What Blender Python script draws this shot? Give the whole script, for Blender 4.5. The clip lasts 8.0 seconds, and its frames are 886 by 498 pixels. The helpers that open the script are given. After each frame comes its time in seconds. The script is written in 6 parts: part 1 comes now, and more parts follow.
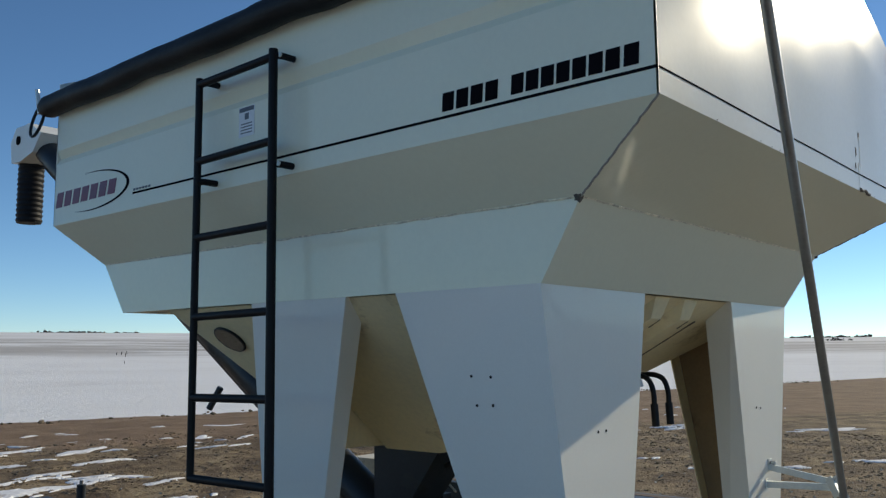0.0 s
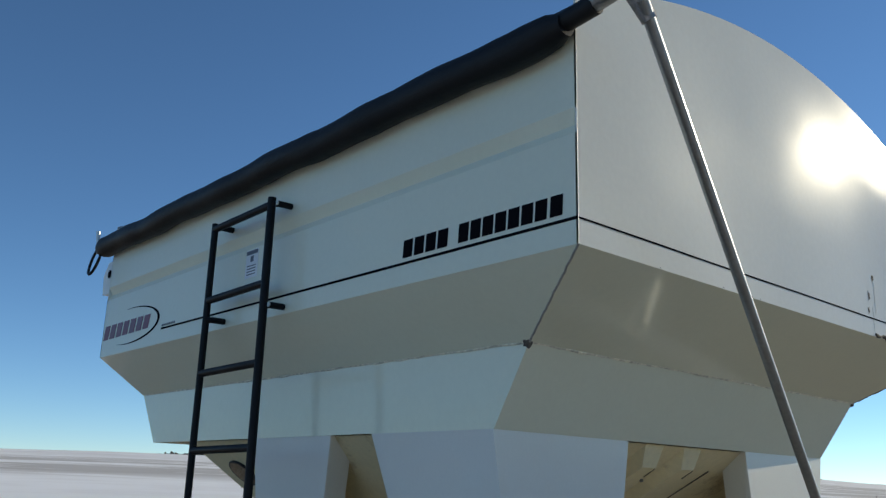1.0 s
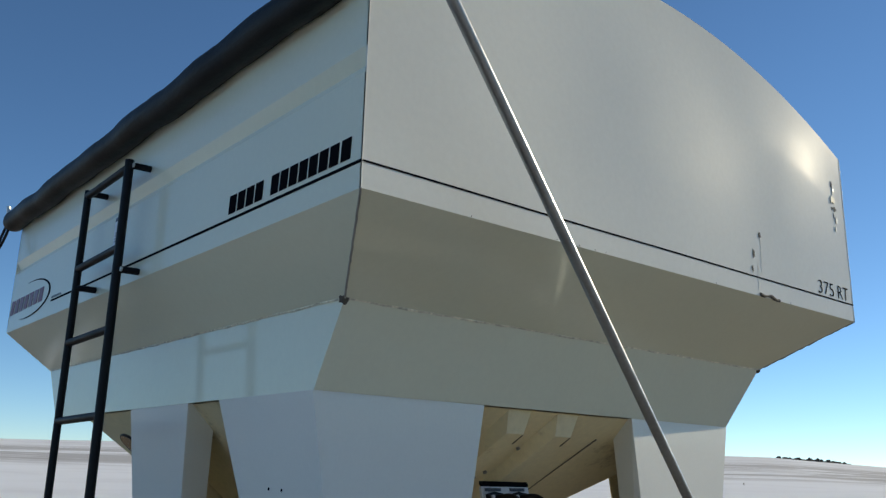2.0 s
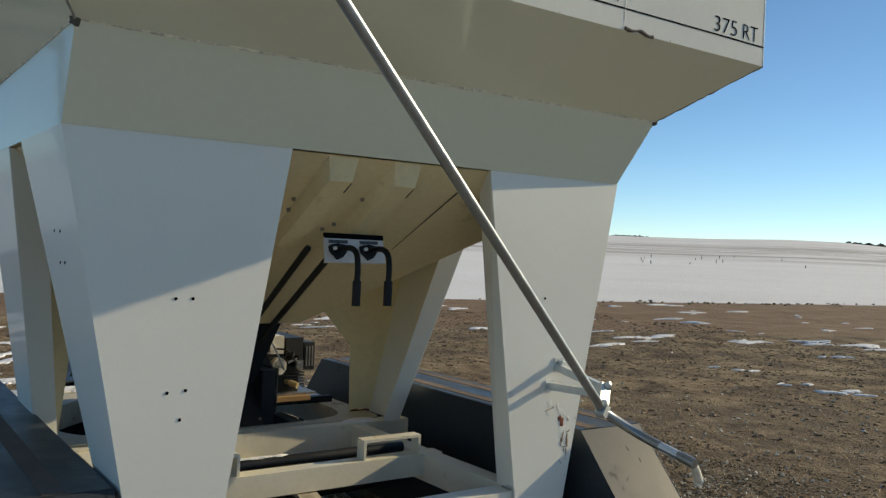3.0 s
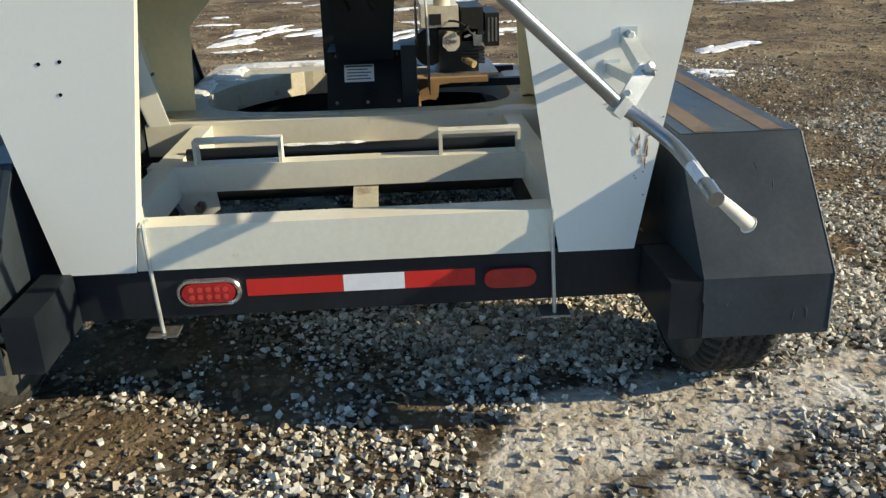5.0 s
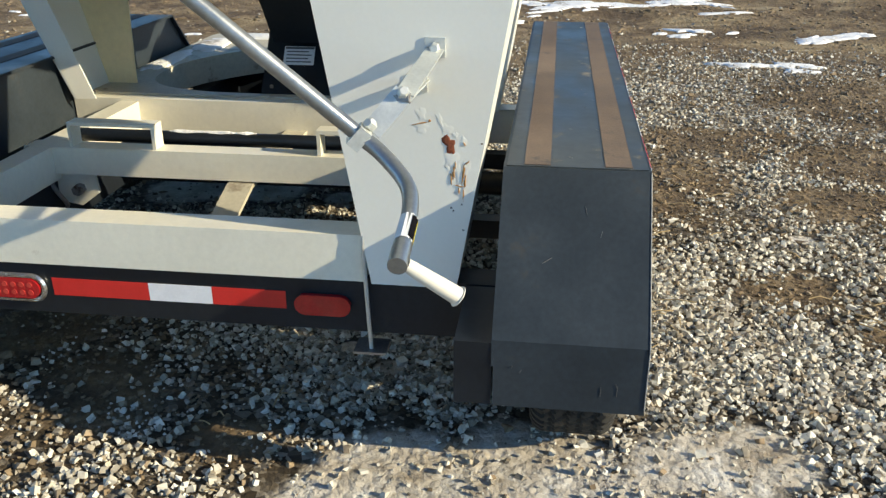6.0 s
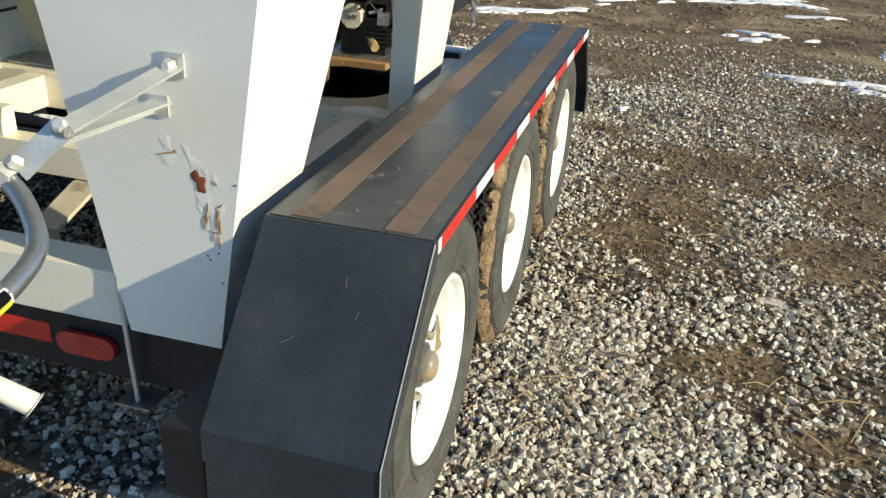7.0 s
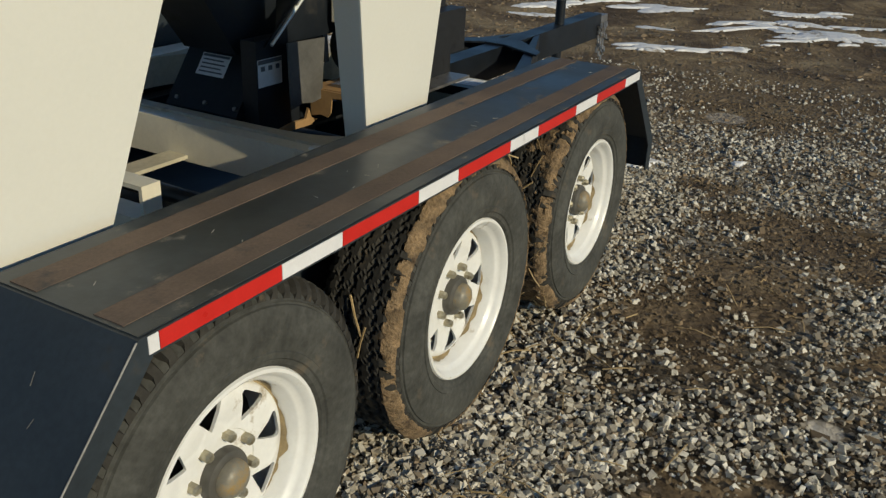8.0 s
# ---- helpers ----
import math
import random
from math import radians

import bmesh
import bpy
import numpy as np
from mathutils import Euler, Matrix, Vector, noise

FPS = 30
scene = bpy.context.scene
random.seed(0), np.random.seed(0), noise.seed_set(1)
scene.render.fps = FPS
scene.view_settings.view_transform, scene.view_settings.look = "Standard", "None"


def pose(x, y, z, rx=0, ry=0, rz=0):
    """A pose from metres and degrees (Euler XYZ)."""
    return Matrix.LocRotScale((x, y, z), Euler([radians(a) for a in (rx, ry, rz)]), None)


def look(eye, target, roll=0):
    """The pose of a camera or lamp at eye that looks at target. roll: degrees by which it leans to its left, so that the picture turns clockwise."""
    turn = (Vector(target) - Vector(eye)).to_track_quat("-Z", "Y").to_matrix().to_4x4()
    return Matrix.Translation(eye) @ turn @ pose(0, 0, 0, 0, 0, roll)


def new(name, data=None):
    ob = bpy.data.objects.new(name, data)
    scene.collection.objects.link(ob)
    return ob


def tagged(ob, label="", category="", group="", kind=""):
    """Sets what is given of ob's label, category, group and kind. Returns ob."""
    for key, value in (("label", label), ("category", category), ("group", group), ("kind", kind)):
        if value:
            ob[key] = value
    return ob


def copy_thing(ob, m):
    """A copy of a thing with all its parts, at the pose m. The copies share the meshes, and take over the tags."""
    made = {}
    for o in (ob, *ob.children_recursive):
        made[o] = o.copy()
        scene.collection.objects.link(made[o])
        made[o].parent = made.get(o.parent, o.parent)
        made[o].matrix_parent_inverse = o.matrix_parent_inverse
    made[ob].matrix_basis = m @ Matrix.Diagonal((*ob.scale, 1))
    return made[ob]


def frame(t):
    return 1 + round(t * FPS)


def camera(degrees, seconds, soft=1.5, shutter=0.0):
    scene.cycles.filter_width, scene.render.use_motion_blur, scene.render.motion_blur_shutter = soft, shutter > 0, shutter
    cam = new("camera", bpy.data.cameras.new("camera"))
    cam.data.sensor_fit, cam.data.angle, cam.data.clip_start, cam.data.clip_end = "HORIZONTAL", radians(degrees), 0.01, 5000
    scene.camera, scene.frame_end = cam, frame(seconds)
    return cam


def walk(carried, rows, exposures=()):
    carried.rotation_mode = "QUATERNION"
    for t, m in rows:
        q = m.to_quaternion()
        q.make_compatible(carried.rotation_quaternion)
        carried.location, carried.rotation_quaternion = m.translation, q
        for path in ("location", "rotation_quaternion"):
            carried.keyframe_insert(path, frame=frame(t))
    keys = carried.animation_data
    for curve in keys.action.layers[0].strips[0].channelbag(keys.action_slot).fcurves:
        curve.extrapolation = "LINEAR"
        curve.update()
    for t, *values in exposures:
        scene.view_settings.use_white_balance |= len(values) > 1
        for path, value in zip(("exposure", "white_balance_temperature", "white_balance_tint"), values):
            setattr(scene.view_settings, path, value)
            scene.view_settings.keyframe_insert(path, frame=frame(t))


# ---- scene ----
cam = camera(54.9, 8.0, soft=1.35)
PATH = [
    (0, (1.53, -3.258, 1.649), (0.239, -1.749, 1.891), -0.5),
    (0.2, (1.671, -3.238, 1.658), (0.301, -1.812, 1.954), 0.4),
    (0.5, (1.839, -3.211, 1.705), (0.413, -1.856, 2.069), 1.0),
    (0.7, (1.905, -3.124, 1.687), (0.457, -1.808, 2.102), 1.5),
    (1, (1.946, -2.957, 1.687), (0.497, -1.687, 2.222), 1.7),
    (1.2, (1.968, -2.869, 1.669), (0.526, -1.599, 2.225), 1.7),
    (2.3, (2.365, -2.143, 1.632), (0.819, -0.944, 2.047), 1.7),
    (2.5, (2.419, -1.962, 1.64), (0.832, -0.781, 1.933), 2.3),
    (2.7, (2.419, -1.811, 1.596), (0.82, -0.624, 1.784), 2.4),
    (3, (2.534, -1.555, 1.562), (0.903, -0.397, 1.562), 2.3),
    (3.3, (2.614, -1.343, 1.558), (0.986, -0.204, 1.325), 2.5),
    (3.5, (2.666, -1.169, 1.539), (1.014, -0.092, 1.208), 2.8),
    (3.7, (2.627, -1.012, 1.478), (0.948, -0.006, 1.065), 2.8),
    (4, (2.57, -0.742, 1.468), (0.797, 0.008, 0.926), 1.1),
    (4.2, (2.538, -0.588, 1.474), (0.743, 0.053, 0.872), 0.1),
    (5.3, (2.242, 0.463, 1.421), (0.384, 0.426, 0.683), -2.2),
    (5.5, (2.165, 0.633, 1.426), (0.311, 0.57, 0.679), -2.3),
    (5.8, (2.056, 0.912, 1.448), (0.222, 0.729, 0.67), -1.6),
    (6, (2.006, 1.072, 1.481), (0.187, 0.835, 0.684), -0.1),
    (6.3, (1.867, 1.241, 1.5), (0.057, 0.987, 0.687), 2.0),
    (6.5, (1.724, 1.361, 1.499), (-0.074, 1.069, 0.673), 2.3),
    (6.8, (1.556, 1.562, 1.533), (-0.218, 1.193, 0.686), 1.9),
    (7, (1.431, 1.699, 1.525), (-0.316, 1.244, 0.663), 3.2),
    (7.3, (1.291, 1.953, 1.544), (-0.393, 1.326, 0.666), 3.1),
    (7.5, (1.175, 2.095, 1.53), (-0.472, 1.36, 0.664), 2.0),
    (7.8, (0.935, 2.189, 1.491), (-0.668, 1.345, 0.644), 1.8),
    (8, (0.736, 2.203, 1.479), (-0.863, 1.324, 0.66), 2.7),
]
EXPOSURES = [
    (0, -0.07, 7400, 4), (1.2, -0.02, 7150, 3), (2.5, 0.06, 7800, 4), (3.0, 0.03, 8250, 3), (3.5, -0.04, 8200, 2), (4.0, 0.32, 8000, 2), (4.2, 0.42, 8000, 2), (5.3, 0.85, 7700, 2), (5.5, 0.9, 7700, 2),
    (6.0, 0.85, 7650, 2), (6.5, 0.75, 7650, 2), (7.0, 0.70, 7700, 2), (7.5, 0.18, 7250, 2), (8, -0.45, 7600, 1),
]
walk(cam, [(t, look(eye, target, roll)) for t, eye, target, roll in PATH],
     exposures=EXPOSURES)

# ---- world, sun, exposure ----
SUN = Vector((1.0, 5.2, 2.15)).normalized()
world = bpy.data.worlds.new("sky")
scene.world = world
world.use_nodes = True
wn = world.node_tree.nodes
sky = wn.new("ShaderNodeTexSky")
sky.sky_type = "NISHITA"
sky.sun_disc = False
sky.sun_elevation = math.asin(SUN.z)
sky.sun_rotation = math.atan2(SUN.x, SUN.y)
sky.altitude = 2600
sky.air_density, sky.dust_density, sky.ozone_density = 0.88, 0.10, 4.6
wn["Background"].inputs["Strength"].default_value = 0.148
clear = wn.new("ShaderNodeHueSaturation")
clear.inputs["Saturation"].default_value = 1.06
world.node_tree.links.new(sky.outputs[0], clear.inputs["Color"])
world.node_tree.links.new(clear.outputs[0], wn["Background"].inputs["Color"])

sun_data = bpy.data.lights.new("sun", "SUN")
sun_data.energy, sun_data.angle, sun_data.color = 4.0, radians(0.55), (1.0, 0.90, 0.75)
sun = new("sun", sun_data)
sun.matrix_world = look((0, 0, 30), Vector((0, 0, 30)) - SUN)
scene.view_settings.exposure = 0.0


# ---- materials ----
def material(name, base, rough=0.5, metal=0.0, vary=0.08, scale=6.0, fine=60.0, bump=0.0, dirt=None, dirt_amount=0.0,
             dirt_scale=3.0, coat=0.0, island=0.0, per_object=0.0, stretch=(1, 1, 1), rough_vary=0.08, spec=0.5):
    """A surface with colour and gloss varied at two scales, an optional layer of dirt in patches, and fine relief."""
    m = bpy.data.materials.new(name)
    m.use_nodes = True
    n, l = m.node_tree.nodes, m.node_tree.links
    b = n["Principled BSDF"]
    b.inputs["Metallic"].default_value = metal
    b.inputs["Coat Weight"].default_value = coat
    b.inputs["Coat Roughness"].default_value = 0.07
    b.inputs["Specular IOR Level"].default_value = spec
    co = n.new("ShaderNodeTexCoord")
    mp = n.new("ShaderNodeMapping")
    mp.inputs["Scale"].default_value = stretch
    l.new(co.outputs["Object"], mp.inputs["Vector"])

    def noise_at(s, detail=4.0, r=0.6):
        t = n.new("ShaderNodeTexNoise")
        t.inputs["Scale"].default_value, t.inputs["Detail"].default_value, t.inputs["Roughness"].default_value = s, detail, r
        l.new(mp.outputs[0], t.inputs["Vector"])
        return t.outputs["Fac"]

    def span(v, a, b0, c, d):
        r = n.new("ShaderNodeMapRange")
        r.inputs["From Min"].default_value, r.inputs["From Max"].default_value = a, b0
        r.inputs["To Min"].default_value, r.inputs["To Max"].default_value = c, d
        l.new(v, r.inputs["Value"])
        return r.outputs[0]

    def scaled(colour, factor):
        x = n.new("ShaderNodeVectorMath")
        x.operation = "SCALE"
        l.new(colour, x.inputs[0])
        l.new(factor, x.inputs["Scale"])
        return x.outputs[0]

    big, small = noise_at(scale), noise_at(fine, 3.0)
    rgb = n.new("ShaderNodeRGB")
    rgb.outputs[0].default_value = (*base, 1)
    colour = scaled(rgb.outputs[0], span(big, 0.3, 0.7, 1 - vary, 1 + vary))
    colour = scaled(colour, span(small, 0.3, 0.7, 1 - vary * 0.6, 1 + vary * 0.6))
    if island:
        g = n.new("ShaderNodeNewGeometry")
        colour = scaled(colour, span(g.outputs["Random Per Island"], 0, 1, 1 - island, 1 + island))
    if per_object:
        o = n.new("ShaderNodeObjectInfo")
        colour = scaled(colour, span(o.outputs["Random"], 0, 1, 1 - per_object, 1 + per_object))
    roughness = span(big, 0.3, 0.7, max(rough - rough_vary, 0.02), min(rough + rough_vary, 1.0))
    if dirt:
        mask = span(noise_at(dirt_scale, 8.0, 0.7), 0.62 - dirt_amount * 0.5, 0.72 - dirt_amount * 0.4, 0, 1)
        x = n.new("ShaderNodeMix")
        x.data_type = "RGBA"
        l.new(mask, x.inputs["Factor"])
        l.new(colour, x.inputs["A"])
        x.inputs["B"].default_value = (*dirt, 1)
        colour = x.outputs["Result"]
        y = n.new("ShaderNodeMix")
        l.new(mask, y.inputs["Factor"])
        l.new(roughness, y.inputs["A"])
        y.inputs["B"].default_value = 0.9
        roughness = y.outputs["Result"]
    l.new(colour, b.inputs["Base Color"])
    l.new(roughness, b.inputs["Roughness"])
    if bump:
        bp = n.new("ShaderNodeBump")
        bp.inputs["Strength"].default_value, bp.inputs["Distance"].default_value = 1.0, bump
        l.new(small, bp.inputs["Height"])
        l.new(bp.outputs[0], b.inputs["Normal"])
    return m


PAINT = material("ivory_paint", (0.80, 0.79, 0.725), 0.5, vary=0.02, scale=1.3, fine=90, coat=0.30, rough_vary=0.06)
PAINT_BIN = material("white_bin_paint", (0.79, 0.78, 0.615), 0.42, vary=0.025, scale=0.9, fine=45, coat=0.6, rough_vary=0.05, spec=0.22)
PAINT_END = material("glossy_end_paint", (0.78, 0.765, 0.68), 0.17, vary=0.03, scale=0.9, fine=45, rough_vary=0.03, spec=0.14)
# Ivory paint for inner faces, with warm ground bounce put into its colour.
PAINT_BOUNCE = material("bounce_tinted_paint", (0.80, 0.69, 0.44), 0.5, vary=0.08, scale=1.6, fine=40, dirt=(0.42, 0.32, 0.18), dirt_amount=0.0, dirt_scale=2.0)
# Dark brown that stands in for shade on the ivory legs' inner sides.
LEG_SHADE = material("leg_shade_brown", (0.30, 0.215, 0.125), 0.8, vary=0.12, scale=2.0, fine=60, dirt=(0.20, 0.14, 0.08), dirt_amount=0.05, dirt_scale=3.0)
# Grime on the deck plate; on spine_bar the dark tone paints shade.
DECK_PAINT = material("grimy_shade_paint", (0.50, 0.465, 0.375), 0.6, vary=0.14, scale=4.0, fine=60, bump=0.0005, dirt=(0.24, 0.20, 0.15), dirt_amount=0.10, dirt_scale=6.0)
PAINT_FRAME = material("cream_frame_paint", (0.77, 0.735, 0.62), 0.36, vary=0.06, scale=3.0, fine=50, bump=0.0003, dirt=(0.45, 0.38, 0.26), dirt_amount=0.0, dirt_scale=4.0)
BLACK = material("black_paint", (0.011, 0.0145, 0.020), 0.42, vary=0.25, scale=3.0, fine=50, bump=0.0003, dirt=(0.04, 0.037, 0.032), dirt_amount=0.02, dirt_scale=2.5, rough_vary=0.1, spec=0.32)
FENDER = material("black_fender_paint", (0.028, 0.037, 0.046), 0.48, vary=0.2, scale=5.0, fine=70, bump=0.0002, dirt=(0.055, 0.052, 0.047), dirt_amount=0.02, dirt_scale=5.0, rough_vary=0.06, spec=0.32)
BLACK_TOP = material("worn_black_fender_top", (0.036, 0.043, 0.047), 0.46, vary=0.3, scale=4.0, fine=30, bump=0.0004, dirt=(0.22, 0.20, 0.17), dirt_amount=0.07, dirt_scale=9.0, rough_vary=0.12)
GRIP_STRIP = material("brown_grip_strip", (0.120, 0.086, 0.066), 0.85, vary=0.22, scale=7.0, fine=150, bump=0.001, dirt=(0.05, 0.05, 0.05), dirt_amount=0.05, dirt_scale=8.0)
LADDER_BLACK = material("black_ladder_paint", (0.006, 0.0065, 0.008), 0.5, vary=0.2, fine=60, spec=0.2)
VINYL = material("black_tarp_vinyl", (0.010, 0.0105, 0.012), 0.55, spec=0.25, vary=0.25, scale=5.0, fine=25, bump=0.004, stretch=(0.35, 1, 1))
DECAL = material("black_decal", (0.008, 0.008, 0.010), 0.9, vary=0.1, spec=0.0)
LOGO_RED = material("dark_red_decal", (0.16, 0.022, 0.055), 0.4, vary=0.15, scale=9.0)
PAPER = material("white_sticker", (0.72, 0.73, 0.74), 0.5, vary=0.06, scale=20)
PRINT = material("grey_print", (0.10, 0.11, 0.13), 0.5, vary=0.1)
YELLOW = material("yellow_sticker", (0.75, 0.62, 0.05), 0.5, vary=0.06)
TAPE_RED = material("red_reflective_tape", (0.62, 0.025, 0.022), 0.35, vary=0.06, scale=20, fine=200)
TAPE_WHITE = material("white_reflective_tape", (0.80, 0.80, 0.82), 0.35, vary=0.05, scale=20, fine=200)
LENS_RED = material("red_lamp_lens", (0.42, 0.012, 0.016), 0.18, vary=0.15, scale=30, fine=160, bump=0.001, coat=0.6)
LED = material("red_diode_cover", (0.62, 0.05, 0.04), 0.2, vary=0.1, coat=0.5)
FLAP = material("grey_rubber_flap", (0.10, 0.10, 0.098), 0.6, vary=0.2, scale=8)
SCUFF = material("pale_scuff", (0.30, 0.29, 0.27), 0.7, vary=0.2, scale=60)
GLASS = material("dark_sight_glass", (0.06, 0.065, 0.06), 0.15, vary=0.3, scale=15, coat=0.6)
CHROME = material("chrome_bezel", (0.55, 0.55, 0.56), 0.25, metal=0.9, vary=0.1)
ZINC = material("zinc_plated_steel", (0.62, 0.64, 0.62), 0.46, metal=0.6, vary=0.10, scale=14, fine=120, bump=0.0003)
GALV = material("galvanised_tube", (0.33, 0.345, 0.35), 0.36, metal=0.85, vary=0.12, scale=10, fine=90, bump=0.0003)
STEEL = material("dull_steel", (0.30, 0.29, 0.28), 0.45, metal=0.8, vary=0.25, scale=20, fine=120, dirt=(0.16, 0.09, 0.05), dirt_amount=0.1, dirt_scale=12)
GRIP_WHITE = material("white_plastic_grip", (0.70, 0.66, 0.58), 0.5, vary=0.08, scale=20)
RUBBER = material("tyre_rubber", (0.066, 0.067, 0.061), 0.8, vary=0.36, scale=9, fine=70, bump=0.0012, dirt=(0.125, 0.105, 0.08), dirt_amount=0.06, dirt_scale=7, spec=0.3)
TREAD = material("muddy_tread", (0.040, 0.038, 0.034), 0.85, vary=0.3, scale=10, fine=70, bump=0.002, dirt=(0.13, 0.095, 0.06), dirt_amount=0.08, dirt_scale=10, spec=0.25)
MUD = material("dried_mud", (0.22, 0.15, 0.085), 0.95, vary=0.5, scale=30, fine=140, bump=0.006, dirt=(0.075, 0.05, 0.03), dirt_amount=0.16, dirt_scale=20)
RIM = material("white_wheel_enamel", (0.82, 0.82, 0.80), 0.35, vary=0.04, scale=12, fine=80, coat=0.2, dirt=(0.33, 0.25, 0.14), dirt_amount=0.07, dirt_scale=9)
CAP = material("dusty_hub_cap", (0.22, 0.205, 0.165), 0.5, metal=0.1, vary=0.2, scale=20, dirt=(0.34, 0.225, 0.09), dirt_amount=0.24, dirt_scale=14)
HUB = material("grey_hub_casting", (0.105, 0.100, 0.088), 0.5, metal=0.2, vary=0.2, scale=20)
NUT = material("tarnished_lug_nut", (0.42, 0.38, 0.28), 0.4, metal=0.7, vary=0.2, scale=60)
HOSE = material("black_rubber_hose", (0.008, 0.008, 0.009), 0.55, vary=0.2, fine=100, spec=0.3)
WOOD = material("weathered_plank", (0.33, 0.20, 0.095), 0.8, vary=0.2, scale=6, fine=90, bump=0.001, stretch=(1, 0.1, 1))
CARD = material("brown_cardboard", (0.34, 0.21, 0.10), 0.9, vary=0.12, scale=10)
ENGINE_DARK = material("engine_casting", (0.022, 0.022, 0.023), 0.5, metal=0.3, vary=0.2, scale=30)
ENGINE_WHITE = material("engine_white_cover", (0.66, 0.62, 0.54), 0.45, vary=0.1, scale=20, dirt=(0.25, 0.19, 0.12), dirt_amount=0.08, dirt_scale=12)
RUST = material("rust_stain", (0.20, 0.055, 0.025), 0.9, vary=0.35, scale=40, fine=200, bump=0.001)
RUST_RUN = material("orange_rust_run", (0.36, 0.19, 0.065), 0.8, vary=0.3, scale=40)
BLISTER = material("lifted_paint", (0.74, 0.72, 0.64), 0.35, vary=0.05, scale=40, fine=200, bump=0.001)
CAULK = material("seam_sealer", (0.72, 0.67, 0.53), 0.6, vary=0.25, scale=30)
WELD = material("grey_weld", (0.30, 0.285, 0.25), 0.8, vary=0.2, scale=40)
DIRT = material("tan_rim_dirt", (0.36, 0.28, 0.16), 0.9, vary=0.25, scale=30, fine=150)
YELLOW_BRASS = material("tan_pipe", (0.48, 0.38, 0.20), 0.5, metal=0.3, vary=0.15, scale=30)
GRIME = material("dark_seam_grime", (0.10, 0.085, 0.07), 0.9, vary=0.3, scale=40)
SNOW = material("old_snow", (0.84, 0.84, 0.84), 0.75, vary=0.06, scale=0.9, fine=14, bump=0.02, dirt=(0.30, 0.24, 0.17), dirt_amount=0.10, dirt_scale=3.2)
FROST = material("dirty_slush", (0.44, 0.41, 0.36), 0.8, vary=0.15, scale=6, fine=50, bump=0.004, dirt=(0.22, 0.17, 0.12), dirt_amount=0.13, dirt_scale=9)
STRAW = material("dry_straw", (0.40, 0.29, 0.15), 0.8, vary=0.2, island=0.3)
TREES = material("far_tree_bark", (0.045, 0.04, 0.035), 0.9, vary=0.3, scale=0.1, island=0.3)


# ---- mesh helpers ----
def finish(name, bm, mat, parent=None, label="", smooth=False, bevel=0.0, segments=2):
    if bevel:
        edges = [e for e in bm.edges if len(e.link_faces) == 2 and e.calc_face_angle(0) > 0.5]
        if edges:
            bmesh.ops.bevel(bm, geom=edges, offset=bevel, segments=segments, affect="EDGES", profile=0.6, clamp_overlap=True)
    bmesh.ops.recalc_face_normals(bm, faces=bm.faces[:])
    me = bpy.data.meshes.new(name)
    bm.to_mesh(me)
    bm.free()
    if smooth:
        for p in me.polygons:
            p.use_smooth = True
        me.set_sharp_from_angle(angle=radians(38))
    me.materials.append(mat)
    ob = new(name, me)
    if parent:
        ob.parent = parent
    if label:
        ob["label"] = label
    return ob


def part(name, bm, mat, parent, label="", smooth=False, bevel=0.0, segments=2):
    return finish(name, bm, mat, parent, label, smooth, bevel, segments)


def thing(name, label, category, group="", base=(0, 0, 0)):
    ob = new(name)
    ob.location = base
    ob.empty_display_size = 0.2
    return tagged(ob, label, category, group)


def box(bm, lo, hi, m=None):
    vs = [bm.verts.new((x, y, z)) for x in (lo[0], hi[0]) for y in (lo[1], hi[1]) for z in (lo[2], hi[2])]
    for q in ((0, 1, 3, 2), (4, 6, 7, 5), (0, 4, 5, 1), (2, 3, 7, 6), (0, 2, 6, 4), (1, 5, 7, 3)):
        bm.faces.new([vs[i] for i in q])
    if m is not None:
        bmesh.ops.transform(bm, matrix=m, verts=vs)
    return vs


def bm_box(lo, hi, m=None):
    bm = bmesh.new()
    box(bm, lo, hi, m)
    return bm


def prism(bm, outline, depth):
    """A closed slab: the outline (points in space, in one plane) pushed along the vector depth."""
    d = Vector(depth)
    a = [bm.verts.new(Vector(p)) for p in outline]
    b = [bm.verts.new(Vector(p) + d) for p in outline]
    bm.faces.new(a)
    bm.faces.new(b[::-1])
    for i in range(len(a)):
        j = (i + 1) % len(a)
        bm.faces.new((a[i], b[i], b[j], a[j]))
    return a + b


def bm_prism(outline, depth):
    bm = bmesh.new()
    prism(bm, outline, depth)
    return bm


def tube(bm, pts, r, sides=10, caps=True, radii=None):
    """A round tube along a line of points."""
    pts = [Vector(p) for p in pts]
    rings, up = [], None
    for i, p in enumerate(pts):
        t = (pts[min(i + 1, len(pts) - 1)] - pts[max(i - 1, 0)]).normalized()
        if up is None:
            up = t.orthogonal().normalized()
        up = (up - t * up.dot(t)).normalized()
        side = t.cross(up)
        rr = radii[i] if radii else r
        rings.append([bm.verts.new(p + rr * (math.cos(a) * up + math.sin(a) * side)) for a in (2 * math.pi * k / sides for k in range(sides))])
    for a, b in zip(rings, rings[1:]):
        for k in range(sides):
            bm.faces.new((a[k], a[(k + 1) % sides], b[(k + 1) % sides], b[k]))
    if caps:
        bm.faces.new(rings[0][::-1])
        bm.faces.new(rings[-1])
    return bm


def bm_tube(pts, r, sides=10, radii=None):
    return tube(bmesh.new(), pts, r, sides, True, radii)


